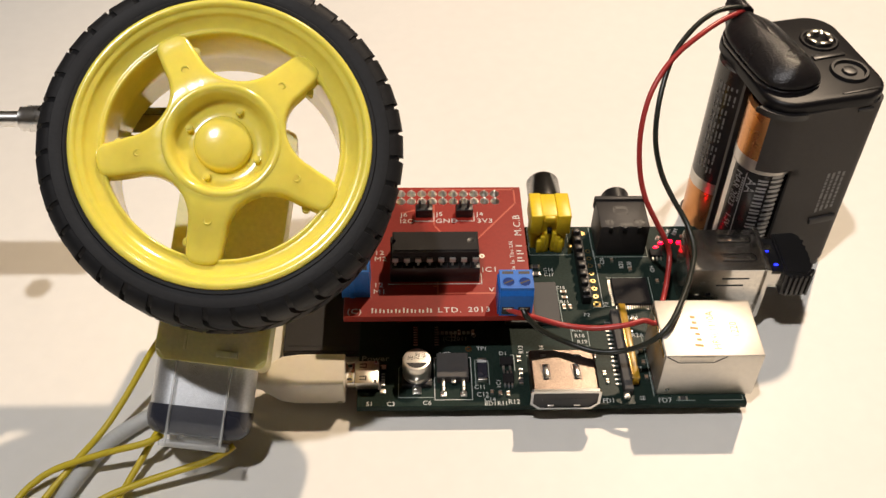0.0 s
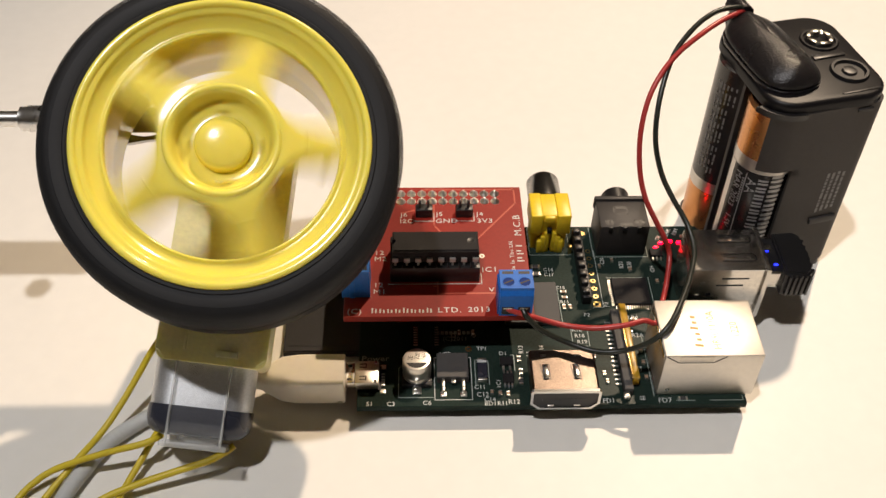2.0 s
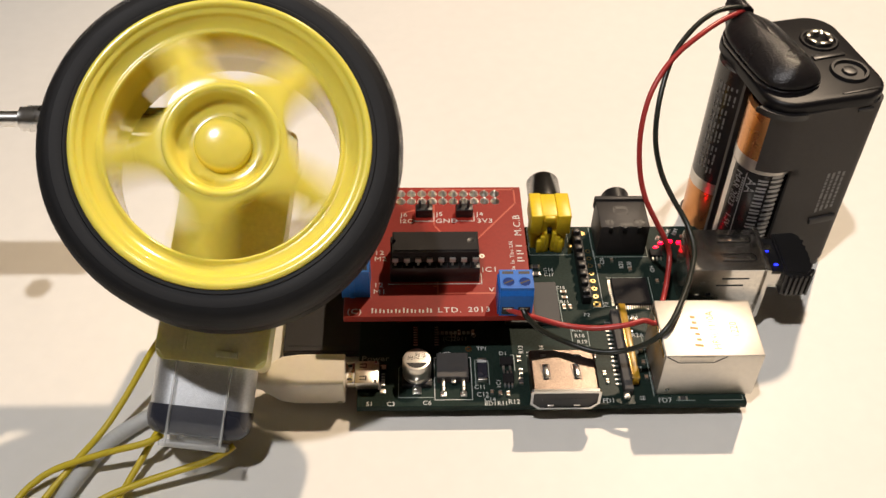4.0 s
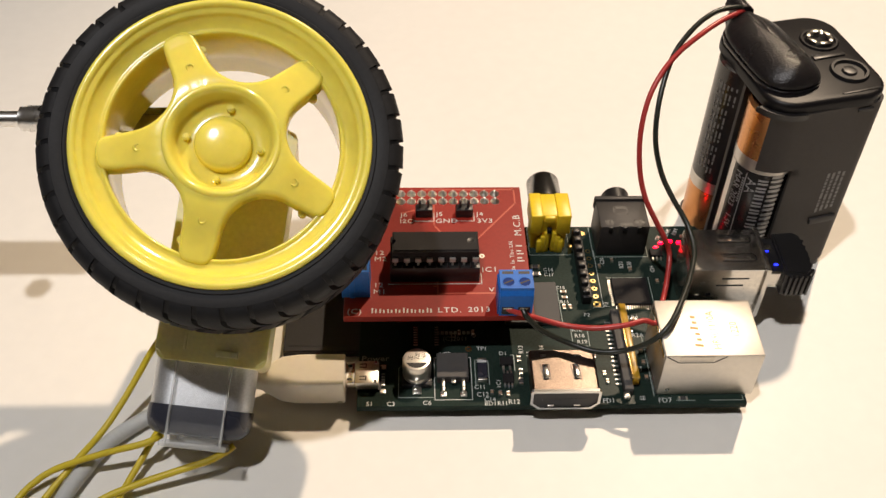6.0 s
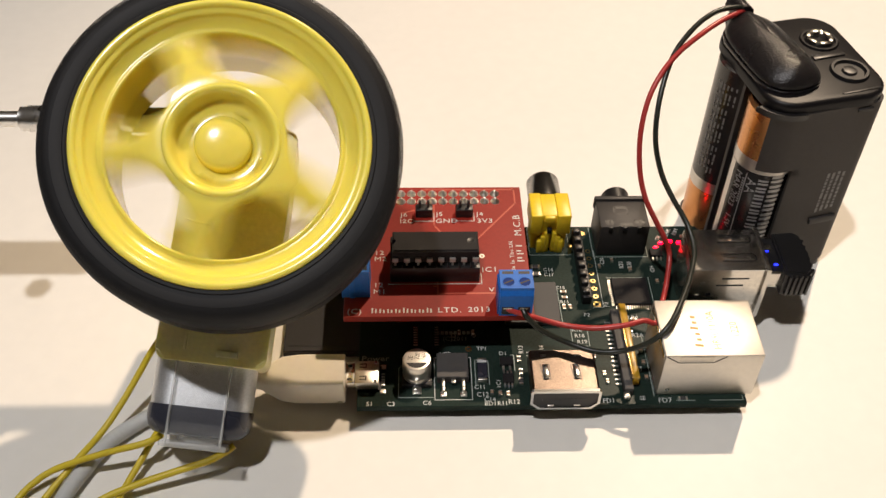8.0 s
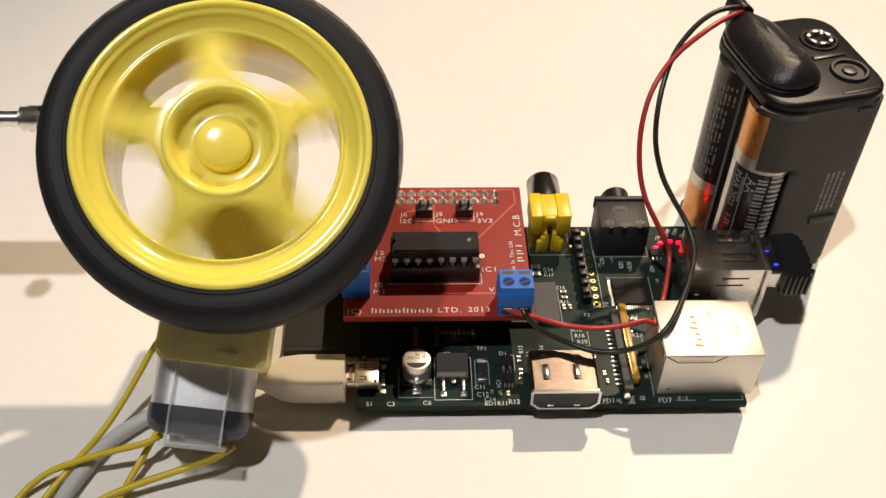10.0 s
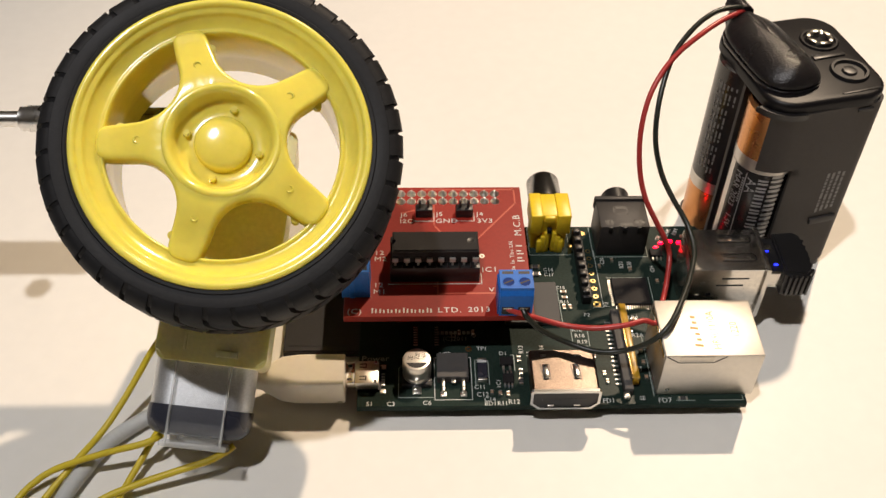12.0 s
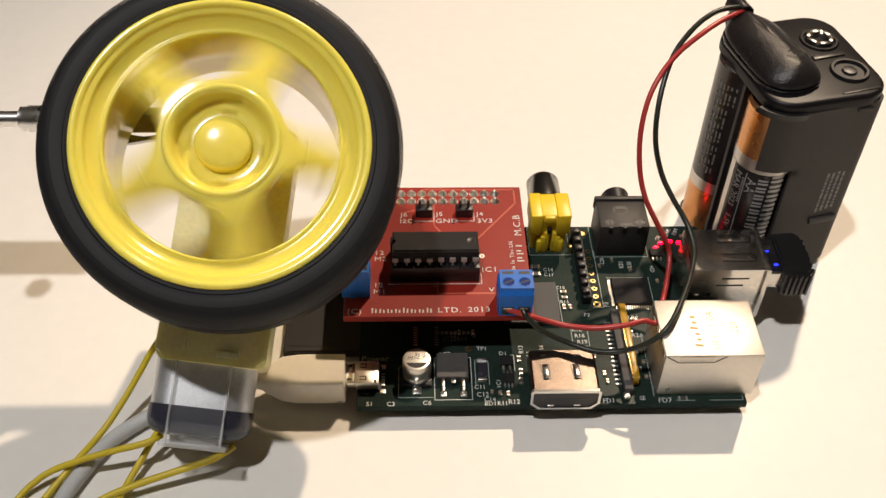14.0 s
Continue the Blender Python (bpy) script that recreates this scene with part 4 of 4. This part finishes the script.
    # small surface parts
    for x, y, l, w_, turn in ((36.0, 12.6, 1.6, 0.8, 90), (36.2, 9.0, 1.6, 0.8, 90), (36.0, 6.4, 1.8, 0.9, 90), (29.4, 3.4, 1.2, 0.6, 90), (31.2, 3.2, 1.2, 0.7, 90), (32.9, 3.0, 1.2, 0.7, 90),
                              (48.3, 33.0, 1.4, 0.7, 0), (48.4, 31.2, 1.4, 0.7, 0), (48.0, 28.2, 1.4, 0.7, 90), (49.4, 28.2, 1.4, 0.7, 90), (42.3, 39.0, 2.2, 1.2, 0), (42.3, 41.4, 2.2, 1.2, 0),
                              (62.4, 20.6, 1.3, 0.6, 0), (63.8, 24.2, 1.3, 0.6, 0), (64.0, 11.4, 1.3, 0.7, 90), (64.0, 7.2, 1.3, 0.7, 90), (64.0, 15.0, 1.3, 0.7, 90), (65.6, 40.4, 1.4, 0.7, 90),
                              (71.6, 36.4, 1.2, 0.7, 90), (73.2, 35.2, 1.2, 0.7, 90), (58.2, 41.6, 1.2, 0.6, 90), (61.5, 43.6, 1.2, 0.6, 90), (53.2, 13.2, 1.2, 0.6, 90), (54.8, 8.4, 1.0, 0.6, 90), (55.2, 6.2, 1.0, 0.6, 90),
                              (71.0, 1.3, 2.0, 0.7, 0), (26.0, 20.6, 1.2, 0.6, 90), (22.8, 20.6, 1.2, 0.6, 90)):
        smd(c, x, y, l, w_, turn=turn, mat=CERAMIC if l < 1.5 else GREY_CHIP)
    part("test_point", lathe([(0.35, 0.0), (0.35, 0.04), (0.8, 0.04), (0.8, 0)], 18), GOLD, c, "", 0, at(24.8, 15.9, T))
    # status lamps
    for x, y, lit in ((73.2, 47.9, True), (74.7, 49.5, True), (77.2, 50.2, True), (79.3, 49.7, True), (80.6, 52.0, False)):
        l = part("status_led", box(x - 0.5, x + 0.5, y - 0.32, y + 0.32, T, T + 0.6, 0.08), RED_GLOW if lit else CERAMIC, c, "glowing red indicator led" if lit else "", 0)

    # legend printed on the green board
    z = T + 0.005
    for x, y, s, text, turn in ((2.0, 0.3, 1.15, "S1", 0), (6.4, 0.2, 1.15, "C3", 0), (14.2, 0.4, 1.2, "C6", 0), (17.8, 13.9, 1.2, "RG2", 0), (25.6, 4.6, 1.1, "C11", 0), (26.0, 2.5, 1.2, "C12", 0),
                                (27.6, 1.2, 1.1, "C14", 0), (27.6, 0.1, 1.1, "BD1", 0), (30.4, 0.1, 1.1, "R11", 0), (32.8, 0.5, 1.2, "R12", 0), (31.6, 14.0, 1.1, "D1", 0), (31.5, 4.8, 1.0, "1C1", 90),
                                (26.6, 15.5, 1.1, "TP1", 0), (53.4, 0.5, 1.2, "FD1", 0), (65.6, 0.4, 1.3, "FD7", 0), (37.2, 14.4, 1.1, "R13", 90), (38.9, 13.6, 1.1, "L1", 90), (40.6, 13.6, 1.1, "L2", 90), (42.0, 14.4, 1.1, "R14", 90),
                                (43.2, 12.4, 1.1, "D2 D3", 0), (49.0, 20.8, 1.1, "R16", 0), (49.4, 19.0, 1.1, "R18", 0), (49.8, 17.2, 1.1, "R19", 0), (62.6, 19.0, 1.2, "R2A", 0), (61.6, 24.4, 1.1, "22 R2", 0),
                                (46.6, 34.2, 1.0, "C18", 0), (47.2, 29.6, 1.0, "R15", 0), (52.4, 25.4, 1.1, "P2", 0), (58.6, 28.4, 1.1, "P3", 90), (44.2, 40.2, 1.1, "C16", 0), (44.2, 38.6, 1.1, "C17", 0),
                                (64.2, 41.0, 1.1, "R20", 90), (66.2, 41.0, 1.1, "R26", 90), (59.6, 42.4, 1.0, "C20", 90), (71.6, 39.6, 1.0, "C26", 90), (77.0, 52.2, 1.1, "LNK", 60), (79.0, 52.4, 1.1, "10M", 60), (74.4, 50.6, 1.0, "OK", 60),
                                (61.6, 1.2, 1.0, "SE", 0), (63.4, 9.0, 0.9, "C2", 90), (22.0, 19.2, 1.0, "C8", 90), (26.6, 19.2, 1.0, "C1", 90)):
        writing("printed_legend", text, s, at(x, y, z, turn), INK, board, width=0.95)
    writing("printed_legend", "Power", 1.5, at(0.6, 12.6, z), INK_DIM, board, width=1.1)
    writing("printed_legend", "(C)2011", 1.2, at(19.0, 18.4, z), INK_DIM, board)
    bm = bmesh.new()
    for k in range(9):
        merge(bm, box(17.6 + 1.0 * k, 18.3 + 1.0 * k, 20.2, 21.2, z, z + 0.02))
    part("printed_mark", bm, INK_DIM, board, "", 0)
    for bx in ((16.9, 25.1, 1.7, 13.4), (57.2, 70.8, 45.0, 57 - 1.2), (48.8, 52.6, 16.4, 22.4), (41.4, 51.4, 45.8, 55.5)):
        part("printed_outline", ring_line(bmesh.new(), *bx, 0.16, z, ), INK_DIM if bx[0] > 40 else INK, board, "", 0)
    for pts in (((16.5, 2.4), (9.0, 2.4), (9.0, 10.4), (10.0, 11.6)), ((46.9, 35.0), (47.2, 22.4), (45.8, 22.4)), ((73.6, 0.9), (66.0 + 3.6, 0.9)), ((77.0, 0.9), (84.3, 0.9), (84.3, 2.2)), ((64.9, 2.2), (64.9, 20.0)),
                ((57.4, 28.2), (57.4, 47.0)), ((55.0, 28.2), (57.4, 28.2)), ((34.9, 9.6), (34.9, 14.0), (34.2, 14.0)), ((69.6, 27.4), (69.6, 38.0)), ((59.4, 37.8), (68.0, 37.8)), ((26.0, 5.8), (26.0, 12.6), (29.0, 12.6), (29.0, 5.8))):
        part("printed_outline", ribbon(bmesh.new(), pts, 0.15, z), INK_DIM, board, "", 0)
    for x in (12.2, 17.0):
        for kk in range(8):
            part("copper_pad", box(x + 0.1, x + 1.1, 17.0 + 0.75 * kk, 17.35 + 0.75 * kk, z, z + 0.03), SOLDER, board, "", 0)
    return c


computer()


# ---- red motor controller board ----
def motor_board():
    c = thing("motor_board", "red motor controller board plugged on the green board", "circuit board")
    Z = 17.2
    board = part("circuit_board", box(-2.9, 38.8, 14.6, 57.0, Z - 1.6, Z, 0.1, 1), RED, c, "red printed circuit board", 0)
    part("header_socket", box(1.0, 33.6, 50.2, 55.6, T, Z - 1.6, 0.2), BLACK, c, "black socket over the pin header")
    # soldered pins
    for i in range(13):
        for y in (51.8, 54.5):
            x = 1.9 + 2.54 * i
            bm = lathe([(1.18, 0.0), (1.1, 0.15), (0.8, 0.4), (0.5, 0.7), (0.36, 1.0), (0.0, 1.1)], 14)
            part("solder_joint", bm, SOLDER, c, "", 50, at(x, y, Z))
    # chip in its socket
    s = part("chip_socket", box(7.2, 27.2, 24.9, 27.0, Z, Z + 4.4, 0.15), BLACK, c, "black chip socket")
    part("rail", box(7.2, 27.2, 33.0, 35.1, Z, Z + 4.4, 0.15), BLACK, s)
    part("bridge", box(7.2, 9.4, 26.8, 33.2, Z, Z + 3.8, 0.1), BLACK, s)
    part("bridge", box(25.0, 27.2, 26.8, 33.2, Z, Z + 3.8, 0.1), BLACK, s)
    part("socket_floor", box(7.3, 27.1, 26.9, 33.1, Z, Z + 4.9), BLACK, s)
    bm = outline([(7.7, 0.0), (26.9, 0.0), (26.9, 6.4), (7.7, 6.4), (7.7, 4.0), (8.4, 3.9), (8.9, 3.5), (8.9, 2.9), (8.4, 2.5), (7.7, 2.4)], 0, 3.4, 0.35)
    k = part("chip", bm, CHIP, c, "black sixteen-pin driver chip", 30, at(0, 26.4, Z + 5.0))
    part("index_dimple", lathe([(0, 0.01), (0.7, 0.01), (0.75, 0.03), (0.95, 0.02)], 24), BLACK, k, "", 35, at(25.2, 29.6, Z + 8.4))
    for i in range(8):
        x = 8.4 + 2.54 * i
        for y, d in ((26.4, -1), (32.8, 1)):
            bm = box(x - 0.65, x + 0.65, min(y, y + d * 0.55), max(y, y + d * 0.55), Z + 6.0, Z + 6.4, 0.08)
            box(x - 0.65, x + 0.65, min(y + d * 0.3, y + d * 0.58), max(y + d * 0.3, y + d * 0.58), Z + 5.3, Z + 6.4, 0.08, bm=bm)
            box(x - 0.25, x + 0.25, min(y + d * 0.35, y + d * 0.6), max(y + d * 0.35, y + d * 0.6), Z + 3.6, Z + 5.1, bm=bm)
            part("pin", bm, PIN, k, "", 0)
        part("socket_tooth", box(x - 1.15, x - 0.85, 24.95, 26.2, Z + 4.3, Z + 5.2), BLACK, s)
    # small two-pin headers
    for x0, pins in ((13.0, 2), (22.6, 2)):
        h = part("pin_header", box(x0, x0 + 4.1, 45.9, 48.3, Z, Z + 2.5, 0.3), BLACK, c, "black two-pin header")
        for i in range(pins):
            part("pin", box(x0 + 0.75 + 1.95 * i, x0 + 1.35 + 1.95 * i, 46.8, 47.4, Z + 2.4, Z + 4.6, 0.1), GREY_CHIP, h)
    # screw terminals
    for m in (at(30.9, 14.7, Z), at(-3.4, 27.6, Z, -90)):
        t = part("terminal_block", outline([(0, 0), (0, 6.2), (0.7, 7.2), (0.7, 8.0), (6.2, 8.0), (6.2, 0)], 0, 7.2, 0), BLUE, c, "blue two-way screw terminal", 0,
                 m @ Matrix(((0, 0, 1, 0), (1, 0, 0, 0), (0, 1, 0, 0), (0, 0, 0, 1))))
        for i in range(2):
            x = 1.85 + 3.5 * i
            part("screw_well", lathe([(1.45, 0.0), (1.45, 0.05), (1.25, 0.06), (1.2, 0.0)], 28), BLUE, t, "", 0, m @ at(x, 2.6, 8.0))
            # flat disc and black plates: the shade of the recesses is in their colour
            sc = part("screw", lathe([(0, 0.03), (1.2, 0.03), (1.25, 0.0)], 28), SCREW_BLUE, t, "flat screw head, darkened as if sunken", 0, m @ at(x, 2.6, 8.0))
            part("screw_slot_shade", box(-1.1, 1.1, -0.18, 0.18, 0.03, 0.06), BLACK, sc, "", 0, m @ at(x, 2.6, 8.0, 25))
            part("top_slot_shade", box(x - 1.2, x + 1.2, 4.9, 5.7, 7.98, 8.03), BLACK, t, "", 0, m)
            part("wire_entry_shade", box(x - 1.3, x + 1.3, -0.08, 0.05, 0.5, 2.8), BLACK, t, "", 0, m)
            part("clamp", box(x - 0.9, x + 0.9, -0.15, 0.05, 2.2, 2.7), STEEL, t, "", 0, m)
        part("side_rib", box(-0.35, 0, 0.5, 5.9, 0, 7.0, 0.1), BLUE, t, "", 35, m)
        part("side_rib", box(7.2, 7.5, 1.7, 2.9, 0, 6.4, 0.1), BLUE, t, "", 35, m)
    # tracks under the mask
    for pts in (((14.6, 56.0), (37.2, 56.0), (37.2, 51.0), (27.4, 38.6)), ((17.4, 51.0), (17.4, 43.4), (18.8, 41.2)), ((17.8, 25.0), (17.8, 21.4), (30.6, 21.4)), ((17.0, 23.6), (17.8, 23.6)), ((9.6, 47.6), (12.6, 48.6)), ((36.9, 56), (36.9, 56.4))):
        part("track", ribbon(bmesh.new(), pts, 0.42, Z, 0.02), RED_TRACK, board, "", 0)
    part("via", lathe([(0.25, 0.0), (0.25, 0.05), (0.65, 0.05), (0.65, 0)], 18), SOLDER, board, "", 0, at(28.2, 33.0, Z))
    # legend
    z = Z + 0.01
    writing("printed_legend", "(C)", 1.45, at(-2.2, 15.6, z), INK, board, spread=1.1, width=1.1)
    writing("printed_legend", "2013", 1.45, at(24.2, 15.9, z), INK, board, spread=1.12, width=1.12)
    bm = bmesh.new()
    for k in range(8):      # the maker's name, as strokes
        x = 3.2 + 1.72 * k
        hgt = 1.45 if k in (0, 4, 7) else 1.1
        for dx in (0.0, 0.78):
            merge(bm, box(x + dx, x + dx + 0.34, 15.75, 15.75 + hgt * (1.0 if dx == 0 else 0.8), z, z + 0.02))
    part("printed_mark", bm, INK, board, "", 0)
    writing("printed_legend", "LTD.", 1.45, at(17.6, 15.8, z), INK, board, spread=1.15, width=1.12)
    writing("printed_legend", "M.C.B", 1.7, at(37.9, 39.6, z, 90), INK, board, spread=1.1, width=1.1)
    writing("printed_legend", "Made In The UK", 0.95, at(35.6, 26.0, z, 90), INK, board, spread=1.15, width=1.15)
    bm = bmesh.new()
    for k in range(3):
        y = 31.2 + 2.3 * k
        for dy in (0.0, 0.95) if k < 2 else (0.3,):
            merge(bm, box(36.3, 37.9 - 0.5 * dy, y + dy, y + dy + 0.36, z, z + 0.02))
    part("printed_mark", bm, INK, board, "", 0)
    for x, y, s, text in ((27.9, 28.0, 1.5, "IC1"), (27.6, 46.6, 1.35, "J4"), (27.6, 44.2, 1.45, "3V3"), (17.9, 46.6, 1.35, "J5"), (17.7, 44.2, 1.45, "GND"), (9.4, 46.4, 1.35, "J6"), (9.2, 44.2, 1.35, "I2C"), (3.4, 31.6, 1.4, "M2"), (3.4, 33.6, 1.4, "12"),
                          (3.4, 21.4, 1.4, "M1"), (3.4, 23.4, 1.4, "12"), (29.2, 21.8, 1.3, "V")):
        writing("printed_legend", text, s, at(x, y, z), INK, board, spread=1.1, width=1.1)
    for pts in (((6.8, 24.3), (27.7, 24.3), (27.7, 27.4)), ((12.6, 44.8), (17.4, 44.8), (17.4, 47.6)), ((22.2, 44.8), (27.0, 44.8), (27.0, 47.6))):
        part("printed_outline", ribbon(bmesh.new(), pts, 0.2, z, 0.02), INK, board, "", 0)
    return c


motor_board()


# ---- plugged-in things ----
def memory_card():
    bm = outline([(-17.5, 17.0), (10, 17.0), (10, 41.0), (-17.5, 41.0)], 0.75, 2.7, 0.3)
    m = thing("memory_card", "black memory card pushed into the green board's slot", "memory card")
    part("card", bm, CARD, m, "", 30)
    part("label_edge", box(-16.4, -1.5, 18.6, 18.9, 2.68, 2.74, 0.02), CARD, m)


memory_card()


def usb_lead():
    u = thing("usb_lead", "cream white usb lead plugged into the green board", "cable")
    b, rings = bmesh.new(), []
    for x, y0, y1, z0, z1, r in ((-2.6, 3.3, 11.1, 1.8, 8.8, 0.8), (-2.8, 3.0, 11.4, 1.5, 9.2, 1.0), (-8, 2.9, 11.5, 1.4, 9.2, 1.1), (-13, 2.9, 11.5, 1.4, 9.2, 1.2), (-16.5, 3.2, 11.2, 1.7, 9.0, 1.4),
                                 (-19.0, 4.2, 10.2, 2.4, 8.4, 1.7), (-21.2, 5.1, 9.2, 3.2, 7.4, 1.8), (-23.5, 5.3, 9.0, 3.4, 7.1, 1.8)):
        rings.append([b.verts.new((x, y, z)) for y, z in rounded(y0, y1, z0, z1, r, 5)])
    for lo, hi in zip(rings, rings[1:]):
        for i in range(len(lo)):
            j = (i + 1) % len(lo)
            b.faces.new((lo[i], lo[j], hi[j], hi[i]))
    b.faces.new(rings[0])
    b.faces.new(rings[-1][::-1])
    part("plug", b, WHITE, u, "cream white moulded plug", 50)
    part("moulded_line", box(-4.4, -3.2, 2.55, 2.9, 2.6, 2.75), WHITE, u)
    p = part("plug_tip", box(-2.6, 0.2, 4.7, 10.3, T + 0.5, T + 2.3, 0.2), STEEL, u, "metal plug tip")
    for y in (5.5, 9.3):
        part("catch", box(-2.2, -1.2, y, y + 0.5, T + 2.28, T + 2.4), CHIP, p)
    part("cord", tube([(-21.5, 7.1, 5.2), (-27, 6.8, 4.4), (-34, 5.2, 3.2), (-43.4, 0.6, 2.2), (-47.2, -1.8, 1.9), (-52.2, -6.6, 1.9), (-55.6, -12.8, 1.9), (-58.5, -20.0, 1.9), (-60.5, -30, 1.9)], 1.7), SHADED_CORD, u, "smooth white cord")


usb_lead()


def dongle():
    d = thing("usb_dongle", "tiny black wireless adapter with blue light in the usb port", "usb adapter")
    part("metal_plug", box(92.0, 96.4, 25.4, 37.4, T + 9.6, T + 14.0, 0.2), STEEL, d, "bright steel plug")
    body = part("body", outline([(96.2, 24.4), (101.4, 24.0), (102.6, 25.2), (103.2, 31.0), (102.6, 37.0), (101.2, 38.2), (96.2, 37.8)], T + 8.4, T + 15.2, 0.6), BLACK, d, "ribbed black plastic body", 35)
    for k in range(5):
        part("grip_rib", box(97.0 + 1.15 * k, 97.6 + 1.15 * k, 23.5, 24.4, T + 8.8, T + 14.6, 0.15), BLACK, body)
    for k in range(6):
        part("grip_rib", box(102.5, 103.4, 25.6 + 1.9 * k, 26.5 + 1.9 * k, T + 8.8, T + 14.6, 0.15), BLACK, body)
    part("window", box(93.0, 95.4, 33.2, 35.0, T + 13.98, T + 14.05), STEEL, d)
    part("insert", box(92.8, 96.3, 26.2, 36.8, T + 13.97, T + 14.03), BLACK, d)
    part("indicator", box(94.7, 95.6, 28.0, 28.5, T + 14.02, T + 14.3, 0.1), BLUE_GLOW, d, "lit blue indicator")
    part("indicator", box(93.8, 94.5, 32.5, 32.8, T + 14.02, T + 14.2, 0.05), BLUE_GLOW, d, "lit blue indicator")


dongle()


# ---- wires ----
def loose_wire(name, points, r, mat, label, ends=None):
    w = thing(name, label, "wire")
    part("sleeve", tube(points, r), mat, w)
    if ends:
        part("bare_end", tube(ends, 0.4, 8), BLACK_WIRE, w)
    return w


loose_wire("motor_wire", [(-38.0, 16.0, 18.0), (-43.6, 9.8, 13.0), (-46.6, 5.6, 9.6), (-49.8, 0.4, 6.4), (-53.4, -5.3, 3.9), (-57.9, -12.6, 3.0), (-62.6, -19.8, 1.2), (-66, -28, 0.9)], 0.7, YELLOW_WIRE, "yellow motor wire trailing over the white table")
loose_wire("motor_wire", [(-39.5, -8.6, 7.6), (-42.7, -11.0, 8.0), (-51.4, -12.4, 6.4), (-60.6, -14.2, 4.0), (-65.3, -16.8, 2.4), (-68.1, -20.1, 1.2), (-71, -27, 0.9)], 0.7, YELLOW_WIRE, "yellow motor wire curving over the white table",
           [(-38.2, -8.0, 7.6), (-36.6, -8.2, 8.0), (-35.0, -8.6, 8.0)])
loose_wire("motor_wire", [(-39.9, -6.6, 8.0), (-41.9, -8.6, 5.6), (-43.9, -11.9, 3.6), (-46.9, -18.8, 2.0), (-50, -28, 0.9)], 0.7, YELLOW_WIRE, "yellow motor wire running down to the white table")
loose_wire("motor_wire", [(-24.6, -11.0, 6.8), (-26.0, -12.0, 6.4), (-29.5, -14.0, 6.0), (-36.2, -15.9, 5.0), (-42.8, -17.8, 4.0), (-50.4, -20.6, 2.6), (-58, -26, 0.9)], 0.74, YELLOW_WIRE, "yellow motor wire lifted off the white table")

# ---- motion ----
# the wheel stands, spins, stands, spins: seconds and the spokes' angle within a fifth of a turn
SPIN = [(0.0, 43.0), (0.33, 43.0), (0.5, 23.0), (1.0, 13.0), (1.5, 24.0), (2.0, 69.0), (2.5, 0.0), (3.0, 43.0), (5.3, 40.0), (5.42, 39.5), (6.33, 39.5),
        (6.5, 61.0), (7.0, 36.0), (7.5, 59.0), (8.0, 39.0), (10.5, 19.0), (11.0, 8.0), (11.3, 18.0), (11.48, 34.0), (12.33, 34.0), (12.5, 24.0), (13.0, 54.0), (13.5, 45.0), (14.0, 62.0)]
SPEED = 720.0


def motions():
    turned = [SPIN[0][1]]
    for (t0, a0), (t1, a1) in zip(SPIN, SPIN[1:]):
        still = a0 == a1 and t0 in (0.0, 5.42, 11.48)
        expect = 0.0 if still else SPEED * (t1 - t0) * (0.6 if t1 - t0 < 0.2 else 1.0)
        step = (a1 - a0) % 72
        turned.append(turned[-1] + step + 72 * max(0, round((expect - step) / 72)))
    times = [s[0] for s in SPIN]
    rows = []
    for k in range(frame(14.0)):
        t = k / FPS
        rows.append((t, wheel_pose(float(np.interp(t, times, turned)))))
    walk(WHEEL, rows)


motions()
